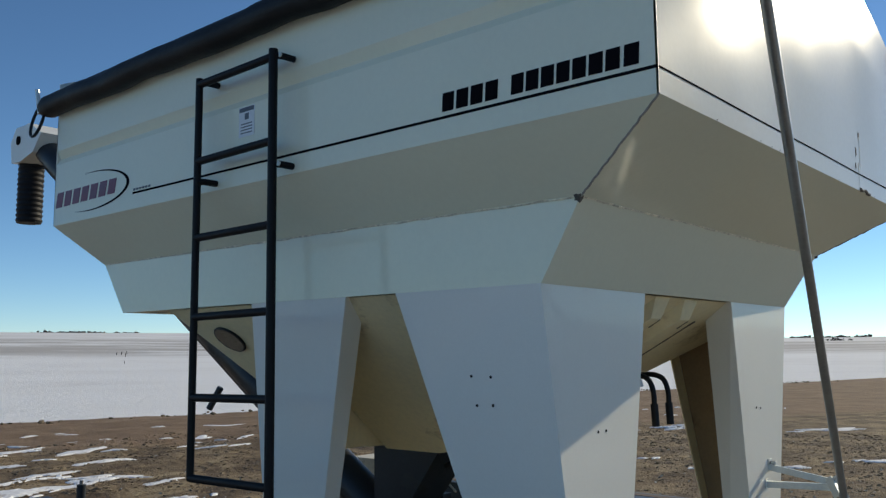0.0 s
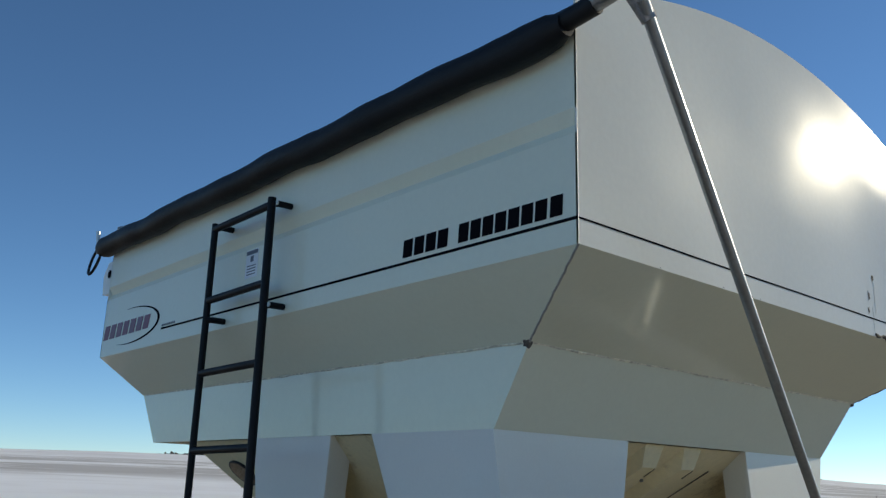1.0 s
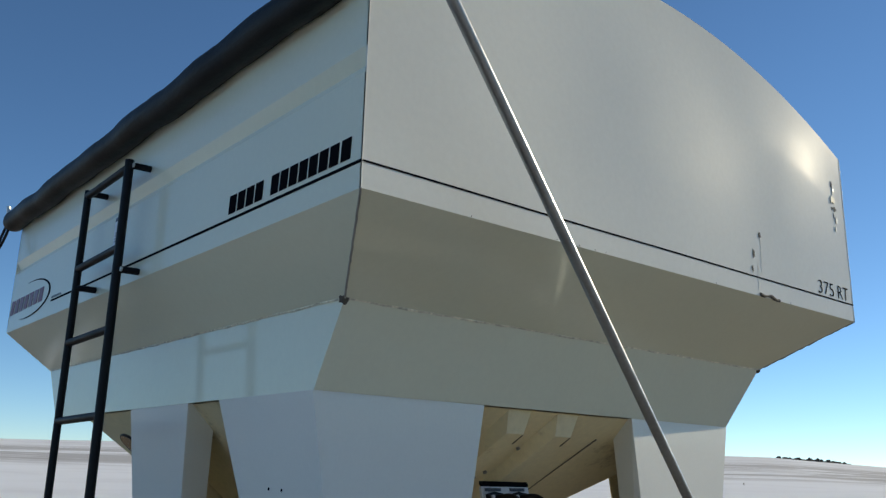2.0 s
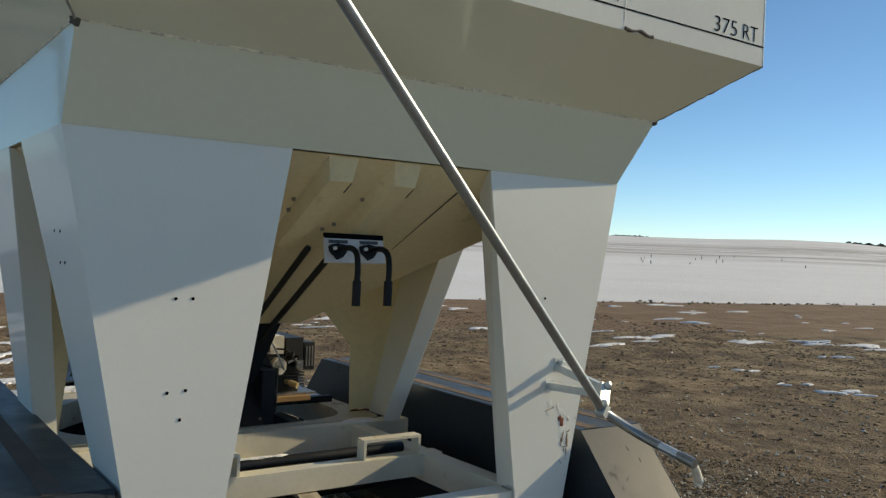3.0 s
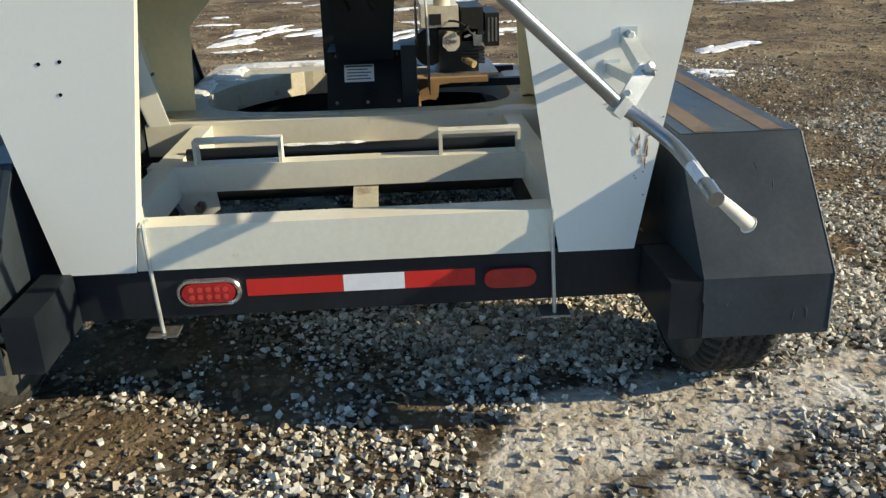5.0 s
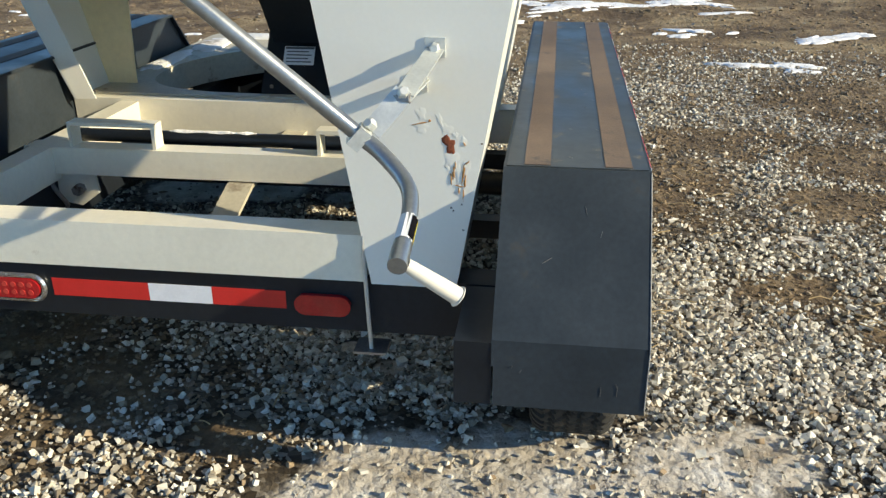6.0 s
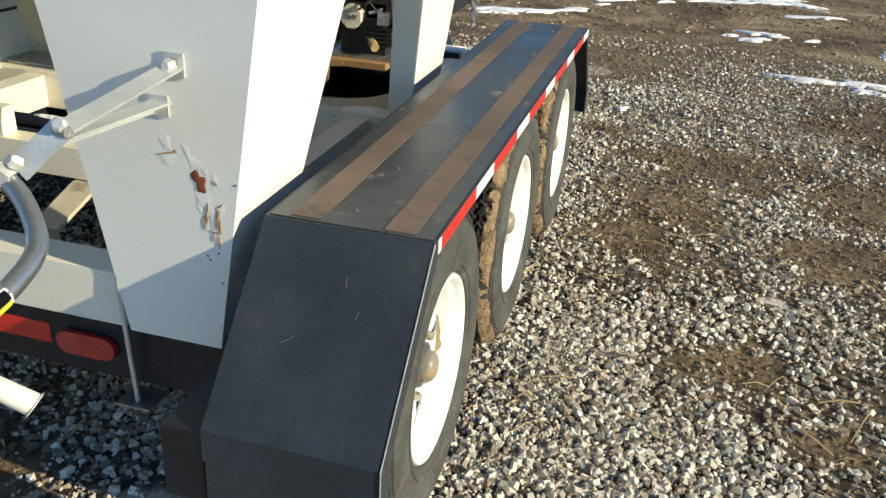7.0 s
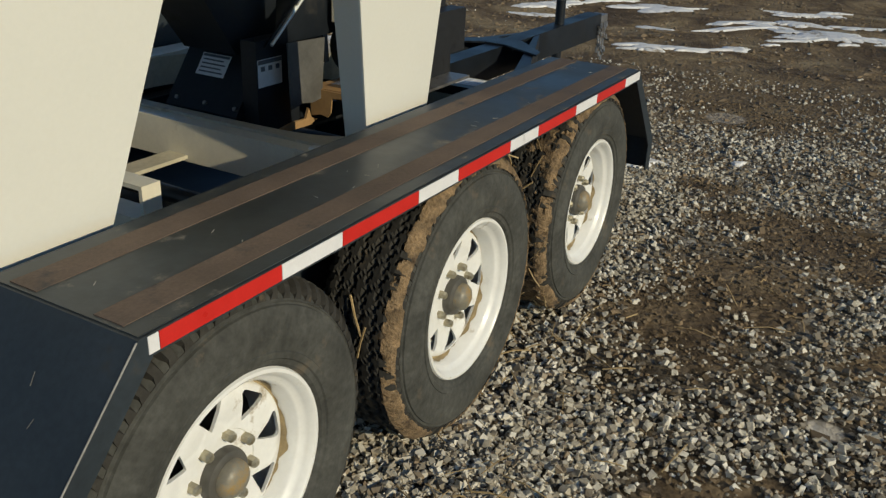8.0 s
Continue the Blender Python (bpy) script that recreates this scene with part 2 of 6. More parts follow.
def curve_pts(pts, steps=6):
    """Points along a smooth line through the given ones."""
    pts = [Vector(p) for p in pts]
    out = []
    for i in range(len(pts) - 1):
        a, b, c, d = pts[max(i - 1, 0)], pts[i], pts[i + 1], pts[min(i + 2, len(pts) - 1)]
        for k in range(steps):
            t = k / steps
            out.append(0.5 * (2 * b + (c - a) * t + (2 * a - 5 * b + 4 * c - d) * t * t + (3 * b - a - 3 * c + d) * t ** 3))
    return out + [pts[-1]]


def lathe(bm, profile, axis_y=True, sides=48, centre=(0, 0, 0), closed=False):
    """Turns (radius, height) pairs about the y axis."""
    c = Vector(centre)
    rings = []
    for r, h in profile:
        rings.append([bm.verts.new(c + Vector((r * math.cos(a), h, r * math.sin(a)))) for a in (2 * math.pi * k / sides for k in range(sides))])
    pairs = list(zip(rings, rings[1:])) + ([(rings[-1], rings[0])] if closed else [])
    for a, b in pairs:
        for k in range(sides):
            bm.faces.new((a[k], a[(k + 1) % sides], b[(k + 1) % sides], b[k]))
    if not closed:
        if profile[0][0] > 1e-4:
            bm.faces.new(rings[0])
        if profile[-1][0] > 1e-4:
            bm.faces.new(rings[-1][::-1])
    bmesh.ops.remove_doubles(bm, verts=bm.verts[:], dist=1e-5)
    return bm


def from_arrays(name, verts, faces, mat):
    """A mesh object from numpy arrays of places and of triangles."""
    me = bpy.data.meshes.new(name)
    me.vertices.add(len(verts))
    me.vertices.foreach_set("co", np.asarray(verts, np.float32).ravel())
    k = faces.shape[1]
    me.loops.add(faces.size)
    me.loops.foreach_set("vertex_index", faces.astype(np.int32).ravel())
    me.polygons.add(len(faces))
    me.polygons.foreach_set("loop_start", np.arange(0, faces.size, k, dtype=np.int32))
    me.update(calc_edges=True)
    me.validate()
    me.shade_flat()
    me.materials.append(mat)
    return new(name, me)


# ---- ground ----
# Bare earth among the gravel, and dirty slush behind the fender: x, y, radius.
BARE = ((-2.12, 1.62, 0.50), (-2.62, 1.72, 0.42), (-3.2, 1.95, 0.75), (-1.12, 2.03, 0.30), (-3.0, 2.7, 0.55), (-2.2, 2.5, 0.40), (-0.78, 2.28, 0.14), (-3.6, 1.4, 0.3), (-2.4, 1.9, 0.3), (0.06, 0.18, 0.22), (0.72, 1.66, 0.35), (-1.9, 3.3, 0.8), (-0.4, 3.2, 0.7), (-4.4, 3.2, 0.9), (-5.6, 1.2, 0.6), (0.9, 2.6, 0.7), (-0.16, -0.36, 0.36), (-0.5, -0.78, 0.5), (0.12, -0.72, 0.4))
SLUSH = ((0.13, 1.08, 0.42), (0.20, 0.70, 0.40), (0.03, 1.52, 0.34), (0.36, 0.54, 0.30), (-0.05, 1.70, 0.24), (0.55, 0.92, 0.22), (0.72, 1.64, 0.26), (-1.66, 2.20, 0.09), (-5.2, 1.1, 0.22), (-2.0, -0.78, 0.34), (-2.05, -0.36, 0.30), (-1.95, 0.04, 0.15), (-1.9, 0.52, 0.14), (-0.50, 0.43, 0.07), (-0.38, 0.58, 0.08))


def ground_height(x, y):
    """Flat round the trailer, rising to low hills far off."""
    d = np.hypot(x, y)
    far = np.clip((d - 60) / 500, 0, 1)
    az = np.arctan2(y, x)
    dip = np.clip((np.radians(122) - az) / np.radians(12), 0, 1)
    rise = (15.3 - 6.4 * dip * dip * (3 - 2 * dip)) * far ** 1.35 * (1 + 0.035 * np.sin(az * 7 + 1.0) + 0.02 * np.sin(az * 19))
    swell = 0.5 * np.sin(x * 0.02 + 1) * np.sin(y * 0.017) * np.clip((d - 40) / 100, 0, 1)
    near = 0.012 * np.sin(x * 1.7 + 0.5) * np.sin(y * 1.3 + 1.1) + 0.006 * np.sin(x * 5.1) * np.sin(y * 4.3 + 2)
    rough = np.clip((-x - 4) / 5, 0, 1) * np.clip((30 - d) / 10, 0, 1)
    ruts = rough * 0.03 * (np.sin(x * 1.9 + 1.3 * np.sin(y * 0.8)) * np.sin(y * 1.1 + 0.7 * np.sin(x)) + 0.5 * np.sin(x * 4.3 + y * 2.1) * np.sin(y * 3.7 - x))
    return rise + swell + near * np.clip((25 - d) / 10, 0, 1) + ruts - 0.004


def make_ground():
    fine = np.arange(-14.0, 6.01, 0.16)
    out = 14.0 * 1.12 ** np.arange(1, 48)
    xs = np.concatenate([-out[::-1], fine, 6.0 + (out - 14.0)])
    fine_y = np.arange(-6.0, 14.01, 0.16)
    ys = np.concatenate([-(out[::-1] - 8.0), fine_y, out])
    gx, gy = np.meshgrid(xs, ys, indexing="ij")
    gz = ground_height(gx, gy)
    verts = np.stack([gx, gy, gz], -1).reshape(-1, 3)
    i = np.arange(len(xs) * len(ys)).reshape(len(xs), len(ys))
    faces = np.stack([i[:-1, :-1], i[1:, :-1], i[1:, 1:], i[:-1, 1:]], -1).reshape(-1, 4)
    m = bpy.data.materials.new("yard_and_field")
    m.use_nodes = True
    n, l = m.node_tree.nodes, m.node_tree.links
    b = n["Principled BSDF"]
    co = n.new("ShaderNodeTexCoord").outputs["Object"]
    sep = n.new("ShaderNodeSeparateXYZ")
    l.new(co, sep.inputs[0])

    def tex(s, detail=5.0, r=0.6, d=0.0):
        t = n.new("ShaderNodeTexNoise")
        t.inputs["Scale"].default_value, t.inputs["Detail"].default_value, t.inputs["Roughness"].default_value, t.inputs["Distortion"].default_value = s, detail, r, d
        l.new(co, t.inputs["Vector"])
        return t.outputs["Fac"]

    def math_node(op, a, c=None):
        x = n.new("ShaderNodeMath")
        x.operation = op
        for k, v in enumerate((a, c)):
            if v is None:
                continue
            if isinstance(v, (int, float)):
                x.inputs[k].default_value = v
            else:
                l.new(v, x.inputs[k])
        return x.outputs[0]

    def step(v, a, c):
        r = n.new("ShaderNodeMapRange")
        r.inputs["From Min"].default_value, r.inputs["From Max"].default_value = a, c
        l.new(v, r.inputs["Value"])
        return r.outputs[0]

    def mix(f, a, c):
        x = n.new("ShaderNodeMix")
        x.data_type = "RGBA"
        l.new(f, x.inputs["Factor"])
        for k, v in (("A", a), ("B", c)):
            if isinstance(v, tuple):
                x.inputs[k].default_value = (*v, 1)
            else:
                l.new(v, x.inputs[k])
        return x.outputs["Result"]

    def ramp(v, stops):
        r = n.new("ShaderNodeValToRGB")
        r.color_ramp.elements[0].position, r.color_ramp.elements[0].color = stops[0][0], (*stops[0][1], 1)
        r.color_ramp.elements[1].position, r.color_ramp.elements[1].color = stops[-1][0], (*stops[-1][1], 1)
        for p, c in stops[1:-1]:
            r.color_ramp.elements.new(p).color = (*c, 1)
        l.new(v, r.inputs[0])
        return r.outputs[0]

    def spots(places, gain):
        """From gain at the middle of each place to nothing at its edge."""
        best = None
        for x, y, r in places:
            d = n.new("ShaderNodeVectorMath")
            d.operation = "DISTANCE"
            l.new(co, d.inputs[0])
            d.inputs[1].default_value = (x, y, 0)
            s = math_node("MULTIPLY", step(d.outputs["Value"], r, r * 0.25), gain)
            best = s if best is None else math_node("MAXIMUM", best, s)
        return best

    cells = n.new("ShaderNodeTexVoronoi")
    cells.inputs["Scale"].default_value = 34
    l.new(co, cells.inputs["Vector"])
    cell_v = n.new("ShaderNodeSeparateColor")
    l.new(cells.outputs["Color"], cell_v.inputs[0])
    # Near ground between the stones: their gap shade is put into the dark colour.
    shaded_fines = ramp(cell_v.outputs[0], ((0.0, (0.036, 0.027, 0.017)), (0.45, (0.080, 0.062, 0.043)), (0.8, (0.14, 0.115, 0.085)), (1.0, (0.28, 0.25, 0.21))))
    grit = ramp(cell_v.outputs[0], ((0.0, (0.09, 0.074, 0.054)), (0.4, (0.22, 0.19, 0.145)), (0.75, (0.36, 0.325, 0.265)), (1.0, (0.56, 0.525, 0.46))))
    # Past x 1.3 the ground is unseen; paler grit there adds bounced light.
    gravel = mix(math_node("MAXIMUM", step(sep.outputs["X"], -1.6, -3.4), step(sep.outputs["X"], 1.3, 2.2)), shaded_fines, grit)
    soil = ramp(tex(3.2, 9.0, 0.72), ((0.3, (0.055, 0.038, 0.024)), (0.5, (0.165, 0.118, 0.072)), (0.7, (0.34, 0.26, 0.165))))
    mud = ramp(tex(1.3, 10.0, 0.72, 0.6), ((0.30, (0.050, 0.034, 0.021)), (0.44, (0.135, 0.092, 0.054)), (0.54, (0.255, 0.183, 0.104)), (0.66, (0.39, 0.30, 0.175)), (0.78, (0.50, 0.40, 0.25))))
    road = ramp(tex(0.9, 8.0, 0.65), ((0.3, (0.18, 0.115, 0.070)), (0.55, (0.265, 0.178, 0.110)), (0.75, (0.34, 0.24, 0.155))))
    snow = ramp(tex(0.05, 9.0, 0.62), ((0.25, (0.80, 0.79, 0.78)), (0.5, (0.90, 0.90, 0.89)), (0.75, (0.93, 0.93, 0.93))))
    # Gravel thins into bare soil in patches and towards the field.
    reach = math_node("ADD", sep.outputs["X"], math_node("SUBTRACT", math_node("MULTIPLY", tex(0.55, 5.0), 5.0), math_node("MULTIPLY", math_node("MAXIMUM", math_node("SUBTRACT", sep.outputs["Y"], 3.0), 0.0), 0.9)))
    aside = math_node("ADD", sep.outputs["Y"], math_node("MULTIPLY", tex(0.7, 5.0), 2.0))
    off = math_node("MAXIMUM", step(aside, 4.6, 5.4), step(aside, -7.0, -9.0))
    soil_mask = math_node("MAXIMUM", math_node("MAXIMUM", step(math_node("ADD", tex(2.6, 7.0, 0.65), math_node("ADD", math_node("MULTIPLY", spots(BARE, 1.0), 0.28), math_node("MULTIPLY", step(sep.outputs["Y"], 1.6, 2.8), 0.10))), 0.58, 0.70), off), step(reach, -1.2, -3.2))
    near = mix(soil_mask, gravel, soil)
    slush = ramp(tex(5.0, 9.0, 0.75), ((0.35, (0.36, 0.30, 0.23)), (0.5, (0.57, 0.52, 0.45)), (0.65, (0.76, 0.74, 0.70))))
    near = mix(step(math_node("ADD", math_node("MULTIPLY", tex(4.2, 8.0, 0.7), 0.9), spots(SLUSH, 0.85)), 0.80, 0.98), near, slush)
    mud_mask = step(reach, -2.0, -4.5)
    colour = mix(mud_mask, near, mud)
    edge = math_node("ADD", math_node("MULTIPLY", sep.outputs["Y"], -0.5), math_node("MULTIPLY", tex(0.5, 6.0), 2.4))
    road_mask = step(math_node("ADD", sep.outputs["X"], edge), -14.0, -14.9)
    colour = mix(road_mask, colour, road)
    drift = math_node("ADD", math_node("MULTIPLY", sep.outputs["Y"], -0.21), math_node("MULTIPLY", tex(0.8, 8.0, 0.7), 1.1))
    snow_mask = step(math_node("ADD", sep.outputs["X"], drift), -21.4, -21.6)
    # Stubble shows through the snow in long streaks on the far slope.
    tilt = n.new("ShaderNodeMapping")
    tilt.vector_type = "TEXTURE"
    tilt.inputs["Rotation"].default_value = (0, 0, radians(-50))
    tilt.inputs["Scale"].default_value = (16, 190, 1)
    l.new(co, tilt.inputs["Vector"])
    streak = n.new("ShaderNodeTexNoise")
    streak.inputs["Scale"].default_value, streak.inputs["Detail"].default_value, streak.inputs["Roughness"].default_value = 1.0, 9.0, 0.66
    l.new(tilt.outputs[0], streak.inputs["Vector"])
    far = n.new("ShaderNodeVectorMath")
    far.operation = "LENGTH"
    l.new(co, far.inputs[0])
    bare = math_node("MULTIPLY", step(streak.outputs["Fac"], 0.40, 0.52), math_node("SUBTRACT", step(far.outputs["Value"], 150.0, 195.0), math_node("MULTIPLY", step(far.outputs["Value"], 330.0, 420.0), 0.7)))
    snow = mix(math_node("MULTIPLY", bare, 0.6), snow, (0.27, 0.235, 0.20))
    colour = mix(snow_mask, colour, snow)
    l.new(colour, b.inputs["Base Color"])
    b.inputs["Roughness"].default_value = 0.92
    b.inputs["Specular IOR Level"].default_value = 0.25
    relief = math_node("ADD", math_node("MULTIPLY", tex(9.0, 8.0, 0.7), 0.05), math_node("MULTIPLY", cells.outputs["Distance"], -0.014))
    bp = n.new("ShaderNodeBump")
    bp.inputs["Strength"].default_value, bp.inputs["Distance"].default_value = 0.9, 1.0
    l.new(relief, bp.inputs["Height"])
    l.new(bp.outputs[0], b.inputs["Normal"])
    ob = from_arrays("ground", verts, faces, m)
    for p in ob.data.polygons:
        p.use_smooth = True
    return tagged(ob, "gravel and muddy yard running out to a snow-covered field", "ground", kind="structure")


make_ground()


# ---- trailer ----
FZ = 0.838   # top of the fenders
trailer = thing("trailer", "black and cream triple-axle farm trailer standing on gravel", "trailer")


def build_frame():
    bumper = part("bumper", bm_box((-0.10, -0.97, 0.345), (0.0, 0.97, 0.505)), BLACK, trailer, "black steel rear bumper", bevel=0.006)
    y = -0.298
    for w, mat in ((0.285, TAPE_RED), (0.183, TAPE_WHITE), (0.210, TAPE_RED)):
        part("reflective_tape", bm_box((0.0005, y, 0.402), (0.002, y + w - 0.001, 0.455)), mat, bumper)
        y += w
    for yc, ring in ((-0.408, True), (0.484, False)):
        bm = bmesh.new()
        outline = [(0.004, yc + sx * 0.048 + 0.030 * math.cos(a), 0.424 + 0.030 * math.sin(a)) for sx, a0 in ((1, -90), (-1, 90)) for a in (radians(a0 + k * 18) for k in range(11))]
        prism(bm, outline, (0.014, 0, 0))
        lamp = part("tail_lamp", bm, LENS_RED, bumper, "oval red tail lamp", smooth=True, bevel=0.005)
        if ring:
            for i in range(5):
                for z in (0.412, 0.436):
                    part("led", bm_tube([(0.0175, yc - 0.05 + 0.025 * i, z), (0.0195, yc - 0.05 + 0.025 * i, z)], 0.008, 10), LED, bumper)
            pts = [(0.008, yc + (p[1] - yc) * 1.13, 0.424 + (p[2] - 0.424) * 1.22) for p in outline]
            part("bezel", bm_tube(pts + pts[:2], 0.008, 6), CHROME, bumper, "worn chrome lamp bezel", smooth=True)
    part("rear_beam", bm_box((-0.075, -0.60, 0.505), (0.020, 0.605, 0.637)), PAINT_FRAME, trailer, "cream painted steel cross beam", bevel=0.008)
    for sy in (-1, 1):
        y0, y1 = sorted((sy * 0.62, sy * 0.70))
        part("side_rail", bm_box((-1.31, y0, 0.52), (-0.06, y1, 0.640)), PAINT_FRAME, trailer, bevel=0.006)
        y0, y1 = sorted((sy * 0.64, sy * 0.72))
        part("frame_rail", bm_box((-2.60, y0, 0.34), (-0.10, y1, 0.516)), BLACK, trailer, bevel=0.006)
        part("end_plate", bm_box((0.02, min(sy * 0.875, sy * 0.962) + (0.09 if sy < 0 else 0), 0.345), (0.309, max(sy * 0.875, sy * 0.962) + (0.09 if sy < 0 else 0), 0.510)), BLACK, trailer, "scuffed black end plate", bevel=0.004)
        for x in (-0.5, -1.2, -1.9):
            y0, y1 = sorted((sy * 0.70, sy * 0.985))
            part("fender_arm", bm_box((x - 0.03, y0, 0.44), (x + 0.03, y1, 0.50)), BLACK, trailer, bevel=0.004)
    part("cross_tube", bm_box((-0.690, -0.72, 0.545), (-0.612, 0.72, 0.641)), PAINT_FRAME, trailer, "cream painted steel cross tube", bevel=0.006)
    for y0, y1 in ((-0.555, -0.245), (0.313, 0.605)):
        bm = bmesh.new()
        pts = [(y0, 0.642), (y0, 0.728), (y1, 0.728), (y1, 0.642), (y1 - 0.012, 0.642), (y1 - 0.012, 0.716), (y0 + 0.012, 0.716), (y0 + 0.012, 0.642)]
        prism(bm, [(-0.68, y, z) for y, z in pts], (0.06, 0, 0))
        part("step_bracket", bm, PAINT_FRAME, trailer, "bent flat-bar bracket", bevel=0.005)
    part("drive_shaft", bm_tube([(-0.80, -0.62, 0.634), (-0.80, 0.62, 0.634)], 0.024, 14), BLACK, trailer, "black drive shaft with a film of frost", smooth=True)
    part("deck_beam", bm_box((-1.36, -0.90, 0.515), (-1.27, 0.97, 0.652)), PAINT_FRAME, trailer, "cream painted steel deck beam", bevel=0.006)
    # deck plate with a long rounded slot
    bm = bmesh.new()
    cx, cy, hx, hy = -1.87, 0.0, 0.495, 0.70
    n = 96
    outer, inner = [], []
    for k in range(n):
        a = 2 * math.pi * k / n
        c, s = math.cos(a), math.sin(a)
        q = min((0.54 if c > 0 else 0.60 if s > 0 else 0.96) / max(abs(c), 1e-6), (0.835 if s > 0 else 0.875) / max(abs(s), 1e-6))
        outer.append((cx + q * c, cy + q * s))
        # the slot's far end draws in like an egg on one side
        ex, ey, p = (hx, hy, 5) if s > 0 else (hx, 0.725, 3.3) if c > 0 else (hx + 0.22 * min(1.0, -2 * s), 0.725, 5 - 3.3 * min(1.0, -2.5 * s))
        e = (abs(c / ex) ** p + abs(s / ey) ** p) ** (-1 / p)
        inner.append((cx + e * c, cy + e * s))
    lo_o = [bm.verts.new((x, y, 0.535)) for x, y in outer]
    hi_o = [bm.verts.new((x, y, 0.662)) for x, y in outer]
    lo_i = [bm.verts.new((x, y, 0.535)) for x, y in inner]
    hi_i = [bm.verts.new((x, y, 0.662)) for x, y in inner]
    for k in range(n):
        j = (k + 1) % n
        bm.faces.new((hi_o[k], hi_o[j], hi_i[j], hi_i[k]))
        bm.faces.new((lo_o[k], lo_i[k], lo_i[j], lo_o[j]))
        bm.faces.new((lo_o[k], lo_o[j], hi_o[j], hi_o[k]))
        bm.faces.new((lo_i[k], hi_i[k], hi_i[j], lo_i[j]))
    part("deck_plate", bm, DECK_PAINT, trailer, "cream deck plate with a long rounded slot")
    part("front_cross_beam", bm_box((-2.56, -0.64, 0.34), (-2.48, 0.64, 0.532)), BLACK, trailer, "black front cross beam", bevel=0.006)
    # The bar's shade is put into its colour with the darker deck paint.
    part("spine_bar", bm_prism([(-1.268, 0.0, 0.540), (-0.60, 0.0, 0.540), (-0.40, 0.0, 0.478), (-0.40, 0.0, 0.430), (-0.412, 0.0, 0.430), (-0.412, 0.0, 0.468), (-0.604, 0.0, 0.527), (-1.268, 0.0, 0.527)], (0, 0.088, 0)), DECK_PAINT, trailer, "dusty flat spine bar with a bent end, darkened for shade", bevel=0.003)
    part("frost", bm_tube([(-0.800, -0.275 + 0.032 * k, 0.6535 + 0.0012 * math.sin(k * 2.1)) for k in range(11)], 0.010, 8, [0.006] + [0.010 + 0.002 * math.sin(k * 1.7) for k in range(9)] + [0.005]), SNOW, trailer, "strip of frost along the shaft", smooth=True)
    # Added black sheet that stands in for the shade below the slot.
    part("floor_pan", bm_box((-2.62, -0.715, 0.325), (-1.28, 0.715, 0.339)), BLACK, trailer)
    for x in (-0.212, -1.116, -2.020):
        part("axle", bm_tube([(x, -1.02, 0.40), (x, 1.02, 0.40)], 0.045, 14), BLACK, trailer, smooth=True)
    # hitch plate with a bolt under the cross tube
    bm = bmesh.new()
    prism(bm, [(-0.655, -0.70, 0.56), (-0.655, -0.50, 0.56), (-0.655, -0.49, 0.47), (-0.655, -0.56, 0.42), (-0.655, -0.67, 0.44)], (0.012, 0, 0))
    plate = part("lug_plate", bm, PAINT_FRAME, trailer, "rusty-edged lug plate", bevel=0.003)
    part("bolt", bm_tube([(-0.66, -0.555, 0.485), (-0.61, -0.555, 0.485)], 0.02, 6), STEEL, plate)
    part("shackle", bm_tube(curve_pts([(-0.63, -0.66, 0.56), (-0.60, -0.63, 0.50), (-0.61, -0.60, 0.44), (-0.64, -0.62, 0.41)], 5), 0.008, 6), STEEL, plate, smooth=True)
    for y in (-0.563, 0.607):
        pts = curve_pts([(-0.02, y, 0.645), (0.02, y, 0.650), (0.028, y, 0.63), (0.028, y, 0.56), (0.026, y + 0.01, 0.31), (0.026, y + 0.012, 0.30)], 4)
        rod = part("tie_rod", bm_tube(pts, 0.006, 7), ZINC, trailer, "thin hooked steel tie rod", smooth=True)
        part("washer_plate", bm_box((-0.03, y - 0.035, 0.302), (0.05, y + 0.055, 0.309)), STEEL, rod, bevel=0.002)
    # tongue
    tongue = part("tongue", bm_box((-5.50, -0.09, 0.36), (-2.2, 0.025, 0.53)), BLACK, trailer, "black box-section tongue", bevel=0.012)
    for sy in (-1, 1):
        prism_pts = [(-2.55, sy * 0.72, 0.362), (-2.55, sy * 0.61, 0.362), (-4.36, sy * 0.03 - 0.033, 0.362), (-4.36, sy * 0.062 - 0.033, 0.362)]
        part("tongue_brace", bm_prism(prism_pts, (0, 0, 0.165)), BLACK, trailer, bevel=0.006)
    part("gusset", bm_prism([(-3.70, -0.34, 0.531), (-3.84, -0.10, 0.531), (-3.84, 0.035, 0.531), (-3.68, 0.31, 0.531), (-3.78, 0.29, 0.531), (-4.02, 0.06, 0.531), (-4.02, -0.12, 0.531), (-3.80, -0.32, 0.531)], (0, 0, 0.010)), BLACK, trailer)
    jack = part("jack", bm_tube([(-4.83, -0.035, 0.30), (-4.83, -0.035, 0.69)], 0.033, 12), BLACK, tongue, "black tongue jack", smooth=True)
    part("jack_knob", bm_tube([(-4.83, -0.035, 0.69), (-4.83, -0.035, 0.72)], 0.014, 10), STEEL, tongue, smooth=True)
    part("coupler", bm_box((-5.66, -0.085, 0.40), (-5.48, 0.018, 0.51)), STEEL, tongue, "muddy hitch coupler", bevel=0.02)
    for k, (dx, dz) in enumerate(((0.0, 0.24), (-0.05, 0.28), (0.06, 0.20))):
        bm = bmesh.new()
        for i in range(9):
            a = (-5.50 + dx + 0.012 * math.sin(i * 1.7), 0.04 + 0.01 * math.cos(i * 2.1), 0.47 - i * dz / 9)
            c = (a[0] + 0.012 * (-1) ** i, a[1] + 0.008, a[2] - 0.036)
